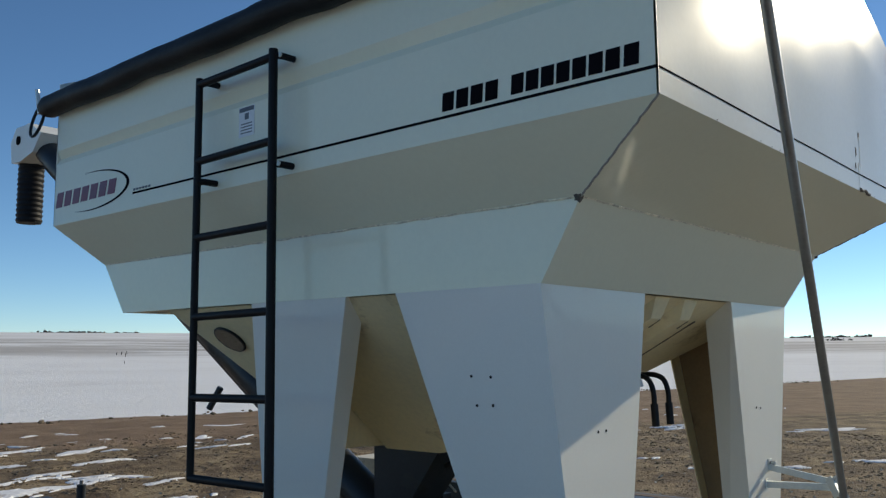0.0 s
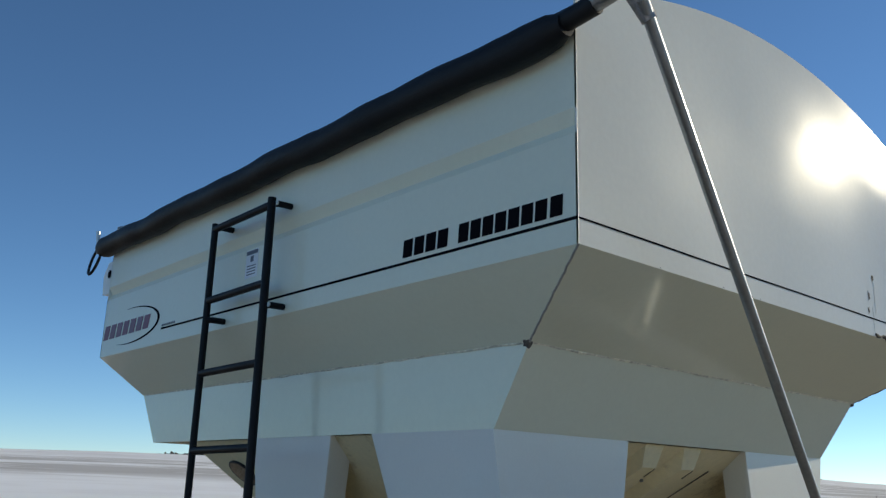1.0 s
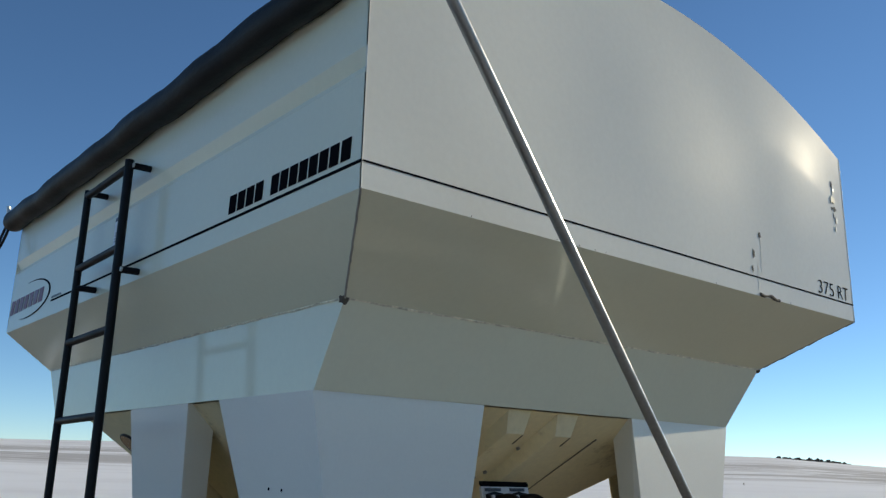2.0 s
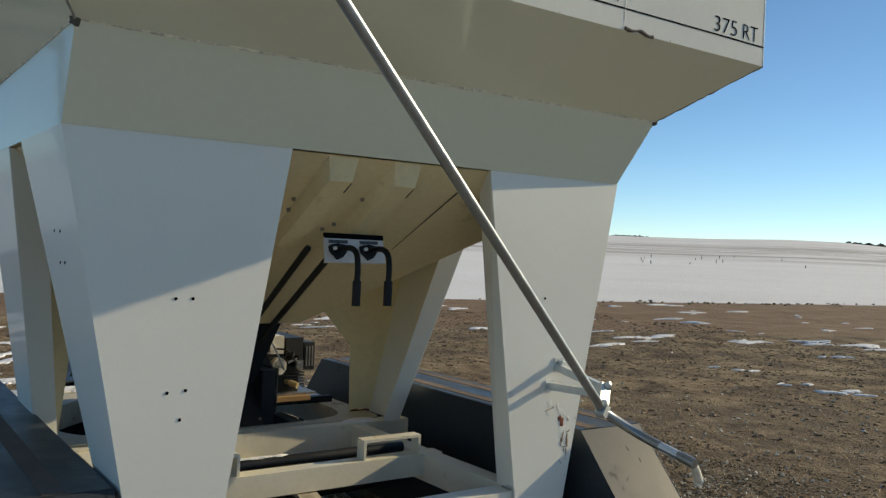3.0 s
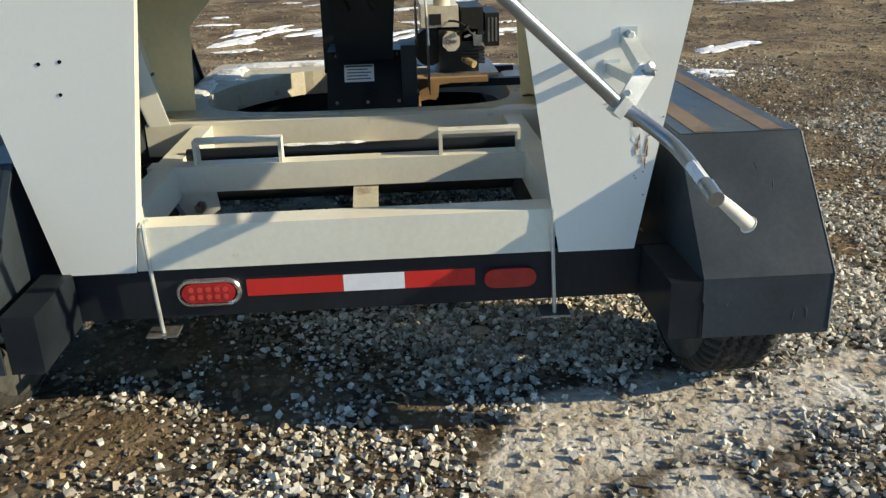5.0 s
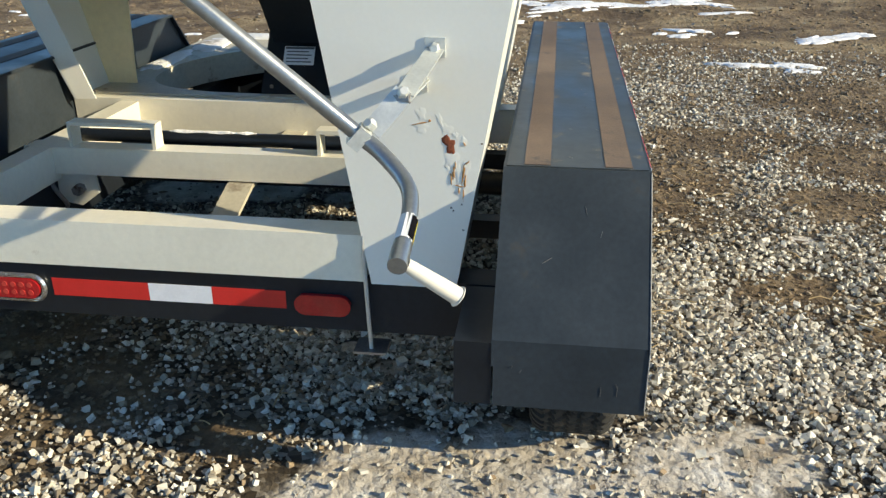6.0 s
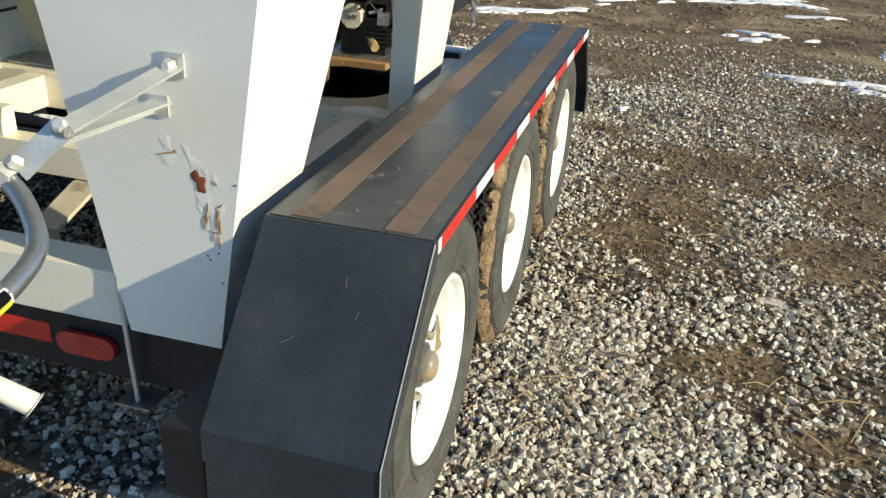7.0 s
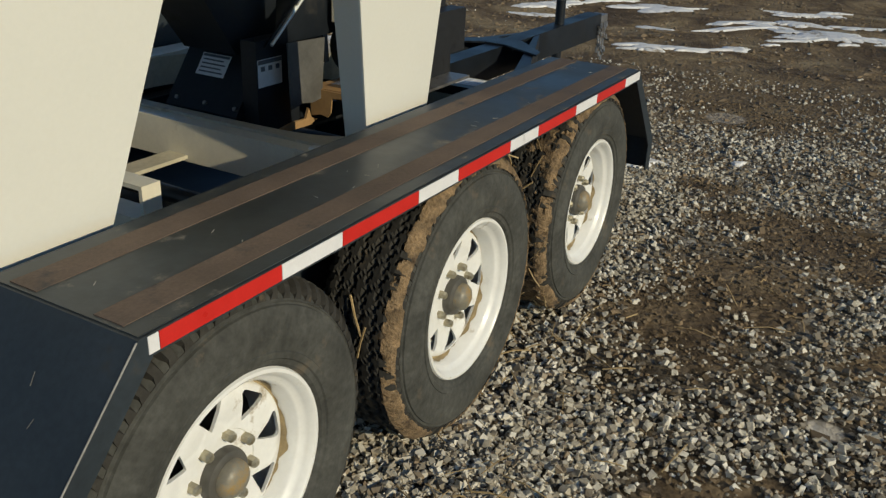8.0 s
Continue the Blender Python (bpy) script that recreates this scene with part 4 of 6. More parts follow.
def build_legs():
    k = 0.1955
    zb = 0.505

    def yo(z, sy=1):
        return 1.078 - (Z3 - z) * 0.1838 + sy * (0.004 + (Z3 - z) * 0.0118)

    def xr(z):
        return 0.055 - (Z3 - z) * 0.0185

    for sy in (-1, 1):
        rear = [(xr(Z3), sy * yo(Z3, sy), Z3), (xr(Z3), sy * 0.400 + 0.008, Z3), (xr(zb), sy * 0.613 + 0.012, zb), (xr(zb), sy * yo(zb, sy), zb)]
        leg = part("rear_leg", bm_prism(rear, (-T, 0, 0)), PAINT, hopper, "tapered ivory steel leg", bevel=0.002)
        zs = 0.52
        side = [(xr(Z3) - T, sy * yo(Z3, sy), Z3), (xr(zs) - T, sy * yo(zs, sy), zs), (-0.216, sy * yo(zs, sy), zs), (-0.562, sy * yo(Z3, sy), Z3)]
        part("side_plate", bm_prism(side, (0, -sy * T, 0)), PAINT, leg)
        # Thin added skin whose brown paints the shade inside the leg.
        shade_skin = [(x, y - sy * (T + 0.0005), z) for x, y, z in side]
        part("inner_face", bm_prism(shade_skin, (0, -sy * 0.001, 0)), LEG_SHADE, leg, "brown skin with the shade inside the leg in its colour")
        fl = [(xr(Z3) - T, sy * 0.401 + 0.008, Z3), (xr(0.64) - T, sy * 0.593 + 0.012, 0.64), (xr(0.64) - 0.13, sy * 0.611 + 0.012, 0.64), (xr(Z3) - 0.15, sy * 0.457 + 0.008, Z3)]
        part("inner_flange", bm_prism(fl, (0, sy * T, 0)), PAINT, leg)
        fl = [(-0.562, sy * (yo(Z3, sy) - T), Z3), (-0.216, sy * (yo(zs, sy) - T), zs), (-0.216, sy * (yo(zs, sy) - 0.06), zs), (-0.562, sy * (yo(Z3, sy) - 0.12), Z3)]
        part("edge_flange", bm_prism(fl, (T, 0, 0)), PAINT_BOUNCE, leg)
        for y, z in ((-0.690, 1.385), (-0.741, 1.385), (-0.70, 1.112), (-0.755, 1.108), (-0.714, 1.026)) if sy < 0 else ((0.66, 1.39), (0.71, 1.385)):
            part("bolt_hole", bm_tube([(xr(z) + 0.0005, y, z), (xr(z) + 0.0015, y, z)], 0.0052, 10), DECAL, leg)
        if sy < 0:
            for x, z in ((-0.267, 1.571), (-0.186, 1.569), (-0.259, 1.474), (-0.192, 1.476)):
                part("bolt_hole", bm_tube([(x, -yo(z, -1) - 0.0005, z), (x, -yo(z, -1) - 0.0018, z)], 0.0052, 10), DECAL, leg)
        zf = 0.655
        yf = 0.869
        front = [(-0.822, sy * 1.072, Z3), (-1.395, sy * 1.072, Z3), (-1.512, sy * yf, zf), (-1.219, sy * yf, zf)]
        leg2 = part("front_leg", bm_prism(front, (0, -sy * T, 0)), PAINT, hopper, "tapered ivory steel leg", bevel=0.002)
        fl = [(-0.822, sy * (1.072 - T), Z3), (-1.219, sy * (yf - T), zf), (-1.235, sy * (yf - 0.085), zf), (-0.845, sy * (1.072 - 0.12), Z3)]
        part("edge_flange", bm_prism(fl, (-T, 0, 0)), PAINT, leg2)

    def xf(z):
        return -1.390 + (z - Z3) * 0.097

    pan = [(1.0655, Z3), (0.8625, 0.655), (0.735, 0.655), (0.705, 1.03), (0.530, 1.212)]
    pts = [(xf(z), y, z) for y, z in pan] + [(xf(z), -y, z) for y, z in pan[::-1]]
    part("front_panel", bm_prism(pts, (-T, 0, 0)), PAINT_BOUNCE, hopper, "cream cross panel with a wide cut-out")
    part("rust_stain", bm_prism([(xf(z) + 0.0006, y, z) for y, z in ((0.738, 0.657), (0.860, 0.657), (0.857, 0.668), (0.830, 0.672), (0.800, 0.667), (0.770, 0.674), (0.740, 0.670))], (0.0008, 0, 0)), RUST, hopper, "brown rust along the foot of the panel")


def build_cones():
    """The two discharge hoppers under the bin."""
    bm = bmesh.new()
    top = [(0.030, -1.05), (0.030, 1.05), (-1.385, 1.05), (-1.385, -1.05)]
    bot = [(-1.10, -0.22), (-1.10, 0.22), (-1.44, 0.22), (-1.44, -0.22)]
    for grow in (0,):
        a = [bm.verts.new((x, y, Z3 - 0.002)) for x, y in top]
        b = [bm.verts.new((x, y, 1.19)) for x, y in bot]
        for i in range(4):
            bm.faces.new((a[i], a[(i + 1) % 4], b[(i + 1) % 4], b[i]))
        bm.faces.new(a)
        bm.faces.new(b[::-1])
    cone = part("rear_cone", bm, PAINT_BOUNCE, hopper, "cream discharge cone", bevel=0.006)
    # two box-shaped ribs down the rear slope
    d = Vector((-1.13, 0, -0.668)).normalized()
    out = Vector((0.668, 0, -1.13)).normalized()
    a0 = Vector((0.028, 0, Z3 - 0.004))
    for y0, y1, run in ((-0.235, -0.125, 0.52), (0.020, 0.130, 0.50)):
        bm = bmesh.new()
        ring = []
        for s, lift in ((0.0, 0.002), (0.075, 0.050), (run, 0.040)):
            q = a0 + d * s
            ring.append([bm.verts.new(q + Vector((0, y, 0)) + out * h) for y, h in ((y0 - 0.012, -0.004), (y0 + 0.012, lift), (y1 - 0.012, lift), (y1 + 0.012, -0.004))])
        for p, q in zip(ring, ring[1:]):
            for i in range(4):
                bm.faces.new((p[i], p[(i + 1) % 4], q[(i + 1) % 4], q[i]))
        bm.faces.new(ring[0])
        bm.faces.new(ring[2][::-1])
        rib = part("rib", bm, PAINT_BOUNCE, cone, "folded cream stiffening rib", bevel=0.004)
        p = a0 + d * 0.08 + Vector((0, y1 - 0.012, 0)) + out * 0.049
        part("slot", bm_tube([p, p + d * 0.06], 0.003, 6), GRIME, rib)
    for s, y in ((0.27, -0.26), (0.34, -0.25), (0.24, 0.0), (0.42, -0.03), (0.46, -0.06), (0.47, 0.06)):
        p = a0 + d * s + Vector((0, y, 0))
        part("bolt", bm_tube([p, p + out * 0.008], 0.008, 8), STEEL, cone)
    p, q = a0 + d * 0.15 + Vector((0, 0.372, 0)), a0 + d * 0.60 + Vector((0, 0.328, 0))
    part("crease", bm_tube([p.lerp(q, i / 12) + out * 0.001 for i in range(13)], 0.003, 6, [0.0035 - 0.0002 * i for i in range(13)]), GRIME, cone, "dark open seam")
    bm = bmesh.new()
    top = [(-1.44, -1.05), (-1.44, 1.05), (-2.06, 1.05), (-2.06, -1.05)]
    bot = [(-1.56, -0.22), (-1.56, 0.22), (-1.78, 0.22), (-1.78, -0.22)]
    a = [bm.verts.new((x, y, Z3 - 0.002)) for x, y in top]
    b = [bm.verts.new((x, y, 1.19)) for x, y in bot]
    for i in range(4):
        bm.faces.new((a[i], a[(i + 1) % 4], b[(i + 1) % 4], b[i]))
    bm.faces.new(a)
    bm.faces.new(b[::-1])
    cone2 = part("front_cone", bm, PAINT_BOUNCE, hopper, "cream discharge cone", bevel=0.006)
    c = Vector((-1.800, -0.885, 1.722))
    nrm = Vector((0, -0.632, -0.775))
    u, w = Vector((1, 0, 0)), nrm.cross(Vector((1, 0, 0)))
    ring = [c + nrm * 0.004 + 0.078 * (math.cos(a) * u + math.sin(a) * w) for a in (2 * math.pi * k / 28 for k in range(28))]
    part("sight_glass", bm_prism(ring, nrm * 0.006), GLASS, cone2, "round dark sight glass", bevel=0.001)
    part("glass_ring", bm_tube(ring + ring[:2], 0.007, 6), HOSE, cone2, smooth=True)
    return cone, cone2


def build_gate_control():
    plate = part("gate_plate", bm_prism([(-0.291, -0.088, 1.589), (-0.280, 0.156, 1.587), (-0.250, 0.156, 1.499), (-0.258, -0.098, 1.497)], (-0.012, 0, -0.004)), PAPER, hopper, "white gate-control plate", bevel=0.003)
    part("cover", bm_prism([(-0.300, -0.090, 1.594), (-0.286, 0.158, 1.592), (-0.279, 0.158, 1.584), (-0.289, -0.090, 1.586)], (0, 0, 0.012)), DECAL, plate)
    for y in (-0.075, 0.055):
        for k in range(6):
            part("print_bar", bm_box((-0.2835, y + k * 0.013, 1.568), (-0.2700, y + k * 0.013 + 0.009, 1.580)), PRINT, plate)
        bm = bmesh.new()
        outline = [(y - 0.008, 1.556), (y + 0.022, 1.562), (y + 0.066, 1.555), (y + 0.064, 1.540), (y + 0.040, 1.512), (y + 0.022, 1.506), (y - 0.006, 1.536)]
        prism(bm, [(-0.268 + (1.55 - z) * 0.3, a, z) for a, z in outline], (0.020, 0, 0.006))
        lever = part("lever_plate", bm, HOSE, plate, "black lever plate", bevel=0.003)
        part("pin", bm_tube([(-0.262, y + 0.006, 1.545), (-0.236, y + 0.006, 1.550)], 0.007, 8), PAPER, plate)
        pts = curve_pts([(-0.245, y + 0.030, 1.545), (-0.18, y + 0.034, 1.552), (-0.125, y + 0.030, 1.535), (-0.100, y + 0.024, 1.485), (-0.096, y + 0.020, 1.42)], 6)
        part("lever", bm_tube(pts, 0.011, 10), HOSE, plate, "black bent lever", smooth=True)
        part("lever_grip", bm_tube([(-0.0965, y + 0.0205, 1.437), (-0.090, y + 0.016, 1.348)], 0.0155, 12), HOSE, plate, "black rubber grip", smooth=True, bevel=0.003)
    for a, b in (((-0.33, -0.135, 1.545), (-1.24, -0.012, 1.10)), ((-0.30, -0.075, 1.500), (-1.24, 0.088, 1.10))):
        part("link_rod", bm_tube([a, b], 0.013, 8), HOSE, plate, "black gate link rod", smooth=True)


def build_ladder():
    y = -1.364
    ladder = part("ladder", bm_tube([(-1.366, y, 1.19), (-1.372, y, 2.752)], 0.0150, 10), LADDER_BLACK, hopper, "black steel access ladder bolted to the bin", smooth=True)
    part("rail", bm_tube([(-0.888, y, 1.12), (-0.902, y, 2.762)], 0.0170, 10), LADDER_BLACK, ladder, smooth=True)
    for z in (1.185, 1.487, 1.795, 2.105, 2.412, 2.728):
        part("rung", bm_tube([(-1.369, y, z), (-0.895, y, z + 0.006)], 0.0155, 10), LADDER_BLACK, ladder, smooth=True)
    for x in (-1.371, -0.897):
        for z in (2.735, 2.330):
            part("standoff", bm_tube([(x + 0.006, y, z), (x + 0.022, y + 0.018, z), (x + 0.025, -BY - 0.001, z)], 0.013, 8), LADDER_BLACK, ladder, smooth=True)
            if x > -1:
                part("bolt_washer", bm_tube([(x + 0.028, y + 0.002, z), (x + 0.028, y + 0.008, z)], 0.009, 10), ZINC, ladder, "bright bolt washer")


def build_tarp():
    rng = random.Random(2)
    pts, radii = [], []
    for i in range(70):
        x = -2.80 + 3.385 * i / 69
        pts.append((x, -1.338 + 0.003 * math.sin(i * 0.6), 2.916 + 0.004 * math.sin(i * 0.37)))
        radii.append(0.056 + 0.0015 * math.sin(i * 0.9) + rng.uniform(-0.001, 0.001))
    radii[0], radii[-1], radii[-2] = 0.045, 0.033, 0.05
    roll = part("tarp_roll", bm_tube(pts, 0.075, 18, radii), VINYL, hopper, "rolled black vinyl tarp along the bin's edge", smooth=True)
    bm = bmesh.new()
    prof = [(y, min(arch(y), 2.962 + (y + 1.31) * 1.1)) for y in (-1.31 + 2.61 * i / 40 for i in range(41))]
    prism(bm, [(BX0 - 0.03, y, z + 0.002) for y, z in prof] + [(BX0 - 0.03, y, z - 0.006) for y, z in prof[::-1]], (BX1 - BX0 - 0.02, 0, 0))
    part("tarp", bm, VINYL, hopper, "black vinyl tarp drawn over the bin")
    part("roll_tube", bm_tube([(0.55, -1.338, 2.925), (0.685, -1.332, 2.942)], 0.030, 12), HOSE, roll, smooth=True)
    part("joint_yoke", bm_tube([(0.665, -1.332, 2.943), (0.790, -1.350, 2.945)], 0.027, 10), STEEL, roll, "greasy universal joint", smooth=True)
    part("joint_cross", bm_box((0.785, -1.38, 2.905), (0.825, -1.315, 2.970)), STEEL, roll, bevel=0.008)
    pts = [(-2.835 + 0.062 * math.cos(a), -1.36 + 0.02 * math.sin(a), 2.855 + 0.088 * math.sin(a)) for a in (radians(k * 20) for k in range(19))]
    part("strap_loop", bm_tube(pts, 0.008, 6), HOSE, roll, "black bungee loop", smooth=True)
    part("spring_pin", bm_tube([(-2.86, -1.34, 2.90), (-2.88, -1.35, 3.03)], 0.012, 8), ZINC, roll, smooth=True)


def build_marks():
    """Decals: one bar for each letter, the badge, the safety sticker."""
    y = -BY - 0.0006
    # nameplate shown as plain dark bars
    letters = [(-0.152 + 0.0565 * k, 0.046) for k in range(4)] + [(0.113 + 0.0520 * k, 0.043) for k in range(7)] + [(0.4800, 0.044)]
    for x, w in letters:
        part("nameplate_bar", bm_prism([(x, y, 2.394), (x + w, y, 2.394), (x + w + 0.004, y, 2.453), (x + 0.004, y, 2.453)], (0, -0.0014, 0)), DECAL, hopper)
    # badge: six slanted bars inside a swoosh
    for k in range(7):
        x = -2.735 + 0.086 * k
        part("badge_bar", bm_prism([(x, y, 2.392 + 0.001 * k), (x + 0.066, y, 2.392 + 0.001 * k), (x + 0.082, y, 2.468), (x + 0.016, y, 2.468)], (0, -0.0014, 0)), LOGO_RED, hopper)
    bm = bmesh.new()
    outer, inner = [], []
    for i in range(37):
        a = radians(-115 + 215 * i / 36)
        w = 0.010 * math.sin(math.pi * i / 36) + 0.001
        cx, cz = -2.38, 2.436
        outer.append((cx + 0.355 * math.cos(a), y, cz + 0.094 * math.sin(a)))
        inner.append((cx + (0.355 - w * 2.0) * math.cos(a), y, cz + (0.094 - w) * math.sin(a)))
    prism(bm, outer + inner[::-1], (0, -0.0014, 0))
    part("badge_swoosh", bm, DECAL, hopper, "thin dark oval swoosh")
    for k in range(6):
        part("print_bar", bm_box((-1.985 + 0.025 * k, y - 0.0014, 2.386), (-1.968 + 0.025 * k, y, 2.396)), PRINT, hopper)
    sticker = part("safety_sticker", bm_box((-1.203, y - 0.0014, 2.492), (-1.105, y, 2.612)), PAPER, hopper, "small white safety sticker")
    part("print_bar", bm_box((-1.200, y - 0.0024, 2.592), (-1.108, y - 0.0015, 2.609)), PRINT, sticker)
    part("print_bar", bm_box((-1.165, y - 0.0024, 2.560), (-1.140, y - 0.0015, 2.585)), PRINT, sticker)
    for k in range(4):
        part("print_bar", bm_box((-1.190, y - 0.0024, 2.505 + 0.012 * k), (-1.118, y - 0.0015, 2.509 + 0.012 * k)), PRINT, sticker)
    # model mark on the rear wall
    for word, y0, y1 in (("375", 0.990, 1.122), ("RT", 1.160, 1.250)):
        cu = bpy.data.curves.new("model_mark", "FONT")
        cu.body, cu.size, cu.extrude, cu.space_character, cu.offset = word, 0.082, 0.0004, 1.0, -0.0012
        tmp = bpy.data.objects.new("model_mark", cu)
        scene.collection.objects.link(tmp)
        bpy.context.view_layer.update()
        me = bpy.data.meshes.new_from_object(tmp.evaluated_get(bpy.context.evaluated_depsgraph_get()))
        bpy.data.objects.remove(tmp)
        me.materials.append(DECAL)
        start, wide = min(v.co.x for v in me.vertices), max(v.co.x for v in me.vertices)
        for v in me.vertices:
            y, z = y0 + (v.co.x - start) * (y1 - y0) / (wide - start), 2.387 + v.co.y
            v.co = (BX1 + wall_relief(y, z) + 0.0012 + v.co.z, y, z)
        ob = new("model_mark", me)
        ob.parent = hopper
        ob["label"] = "black model mark"


def build_wear():
    """Rust spots, blisters and a torn patch on the rear wall and the leg."""
    rng = random.Random(8)

    def blob(name, centre, ry, rz, mat, label, thick=0.002, x_lift=0.0, n=18):
        bm = bmesh.new()
        pts = []
        for i in range(n):
            a = 2 * math.pi * i / n
            q = rng.uniform(0.45, 1.2)
            pts.append((centre[0] + x_lift, centre[1] + ry * q * math.cos(a), centre[2] + rz * q * math.sin(a)))
        prism(bm, pts, (thick, 0, 0))
        return part(name, bm, mat, hopper, label, bevel=thick * 0.45)

    def bubble(name, y, z, ry, rz, turn, mat, label="", thick=0.0013):
        """A lifted skin of paint with a soft, wavy outline, highest in the middle."""
        bm = bmesh.new()
        ph = [rng.uniform(0, 6.28) for _ in range(3)]
        x0, n = 0.055 - (Z3 - z) * 0.0185 + 0.0003, 20
        c, s = math.cos(radians(turn)), math.sin(radians(turn))
        rings = []
        for k, h in ((1.0, 0.0), (0.82, 0.7), (0.45, 1.0)):
            ring = []
            for i in range(n):
                a = 2 * math.pi * i / n
                q = k * (1 + 0.22 * math.sin(2 * a + ph[0]) + 0.18 * math.sin(3 * a + ph[1]) + 0.20 * math.sin(5 * a + ph[2]))
                u, v = ry * q * math.cos(a), rz * q * math.sin(a)
                ring.append(bm.verts.new((x0 + h * thick, y + u * c - v * s, z + u * s + v * c)))
            rings.append(ring)
        for p, q in zip(rings, rings[1:]):
            for i in range(n):
                bm.faces.new((p[i], p[(i + 1) % n], q[(i + 1) % n], q[i]))
        bm.faces.new(rings[2])
        return part(name, bm, mat, hopper, label, smooth=True)

    for y, z, ry, rz, turn in ((0.764, 0.968, 0.010, 0.018, 20), (0.764, 0.934, 0.019, 0.012, 8), (0.808, 0.955, 0.007, 0.016, 30), (0.824, 0.933, 0.012, 0.017, 35), (0.846, 0.918, 0.006, 0.008, 0),
                               (0.838, 0.858, 0.015, 0.024, 15), (0.850, 0.832, 0.011, 0.018, 0), (0.873, 0.840, 0.010, 0.017, 20), (0.866, 0.902, 0.009, 0.012, 30), (0.856, 0.803, 0.009, 0.020, 10), (0.826, 0.838, 0.006, 0.010, 0)):
        bubble("paint_blister", y, z, ry, rz, turn, PAINT, "", 0.0004)
    bubble("rust_spot", 0.831, 0.894, 0.014, 0.022, 12, RUST, "bare rust spot", 0.0016)
    for y, z, ry, rz, turn in ((0.762, 0.944, 0.021, 0.0016, 10), (0.842, 0.822, 0.0030, 0.017, 0), (0.836, 0.806, 0.0022, 0.014, 4), (0.866, 0.822, 0.0034, 0.020, -6), (0.870, 0.800, 0.0024, 0.018, 0), (0.857, 0.788, 0.012, 0.0018, -14),
                               (0.866, 0.766, 0.0016, 0.016, 0), (0.874, 0.848, 0.0085, 0.0018, 40), (0.868, 0.896, 0.0060, 0.0016, -50), (0.855, 0.776, 0.0014, 0.010, 0), (0.784, 0.951, 0.0025, 0.004, 0), (0.846, 0.842, 0.0022, 0.008, 0)):
        bubble("rust_run", y, z, ry, rz, turn, RUST_RUN, "", 0.0019)
    for y, z in ((0.836, 0.730), (0.841, 0.722), (0.910, 0.898), (0.866, 0.671), (0.862, 0.740)):
        bubble("rust_pip", y, z, 0.0022, 0.0026, 0, GRIME, "", 0.0012)

    def on_wall(name, y, z, ry, rz, mat, label="", thick=0.002, n=12):
        return blob(name, (BX1 + wall_relief(y, z) + 0.0005, y, z), ry, rz, mat, label, thick, n=n)

    on_wall("torn_patch", 1.187, 2.832, 0.019, 0.025, CAULK, "torn tan patch of paint", 0.004, 18)
    for y, z, ry, rz in ((1.190, 2.905, 0.008, 0.016), (1.200, 2.790, 0.014, 0.014), (1.176, 2.790, 0.006, 0.010), (1.188, 2.755, 0.004, 0.014)):
        on_wall("scuff", y, z, ry, rz, GRIME, "", 0.0015)
    for y, z, ry, rz in ((1.200, 2.880, 0.005, 0.018), (1.205, 2.740, 0.003, 0.016), (1.192, 2.700, 0.003, 0.014)):
        on_wall("paint_chip", y, z, ry, rz, BLISTER, "", 0.003, 8)
    for y, z, ry, rz in ((0.556, 2.545, 0.009, 0.012), (0.505, 2.465, 0.008, 0.022), (0.492, 2.405, 0.006, 0.014)):
        on_wall("scuff", y, z, ry, rz, GRIME, "", 0.0012)
    for y, z0, z1 in ((0.558, 2.40, 2.535), (0.530, 2.33, 2.42)):
        pts = [(BX1 + wall_relief(y, z0 + (z1 - z0) * i / 8) + 0.001, y + rng.uniform(-0.003, 0.003), z0 + (z1 - z0) * i / 8) for i in range(9)]
        part("paint_drip", bm_tube(pts, 0.0007, 5), BLISTER, hopper, smooth=True)
    bm = bmesh.new()
    tube(bm, [(BX1 + 0.002, 0.530 + 0.015 * i, 2.312 - 0.004 * math.sin(i) - 0.0006 * i) for i in range(10)], 0.006, 6, True, [0.003 + 0.005 * rng.random() for _ in range(10)])
    part("torn_edge", bm, GRIME, hopper, "dark torn paint along the edge")
    for k in range(7):
        y = rng.uniform(-1.2, 1.2)
        part("rust_pip", bm_tube([(BX1 + 0.0005, y, Z1 + 0.004), (BX1 + 0.002, y, Z1 + 0.004)], rng.uniform(0.001, 0.0022), 6), GRIME, hopper)


build_bin()
build_legs()
cones = build_cones()
build_gate_control()
build_ladder()
build_tarp()
build_marks()
build_wear()


# ---- tarp crank ----
crank = thing("tarp_crank", "galvanised tarp crank hung in a bracket on the leg", "crank")
J, C = Vector((0.836, -1.341, 2.885)), Vector((0.390, 0.695, 1.010))
part("crank_tube", bm_tube([J, C.lerp(J, 0.5)] + curve_pts([C.lerp(J, 0.02), C, (0.405, 0.745, 0.975), (0.455, 0.800, 0.932), (0.540, 0.818, 0.905), (0.683, 0.822, 0.876)], 8), 0.0165, 14), GALV, crank, "galvanised steel tube", smooth=True)
part("fork", bm_tube([J + Vector((-0.03, -0.02, 0.06)), J + (C - J).normalized() * 0.06], 0.026, 10, [0.030, 0.022]), STEEL, crank, "greasy fork joint", smooth=True)
part("sleeve", bm_tube([(0.640, 0.8215, 0.885), (0.700, 0.8225, 0.872)], 0.0180, 14), GALV, crank, smooth=True)
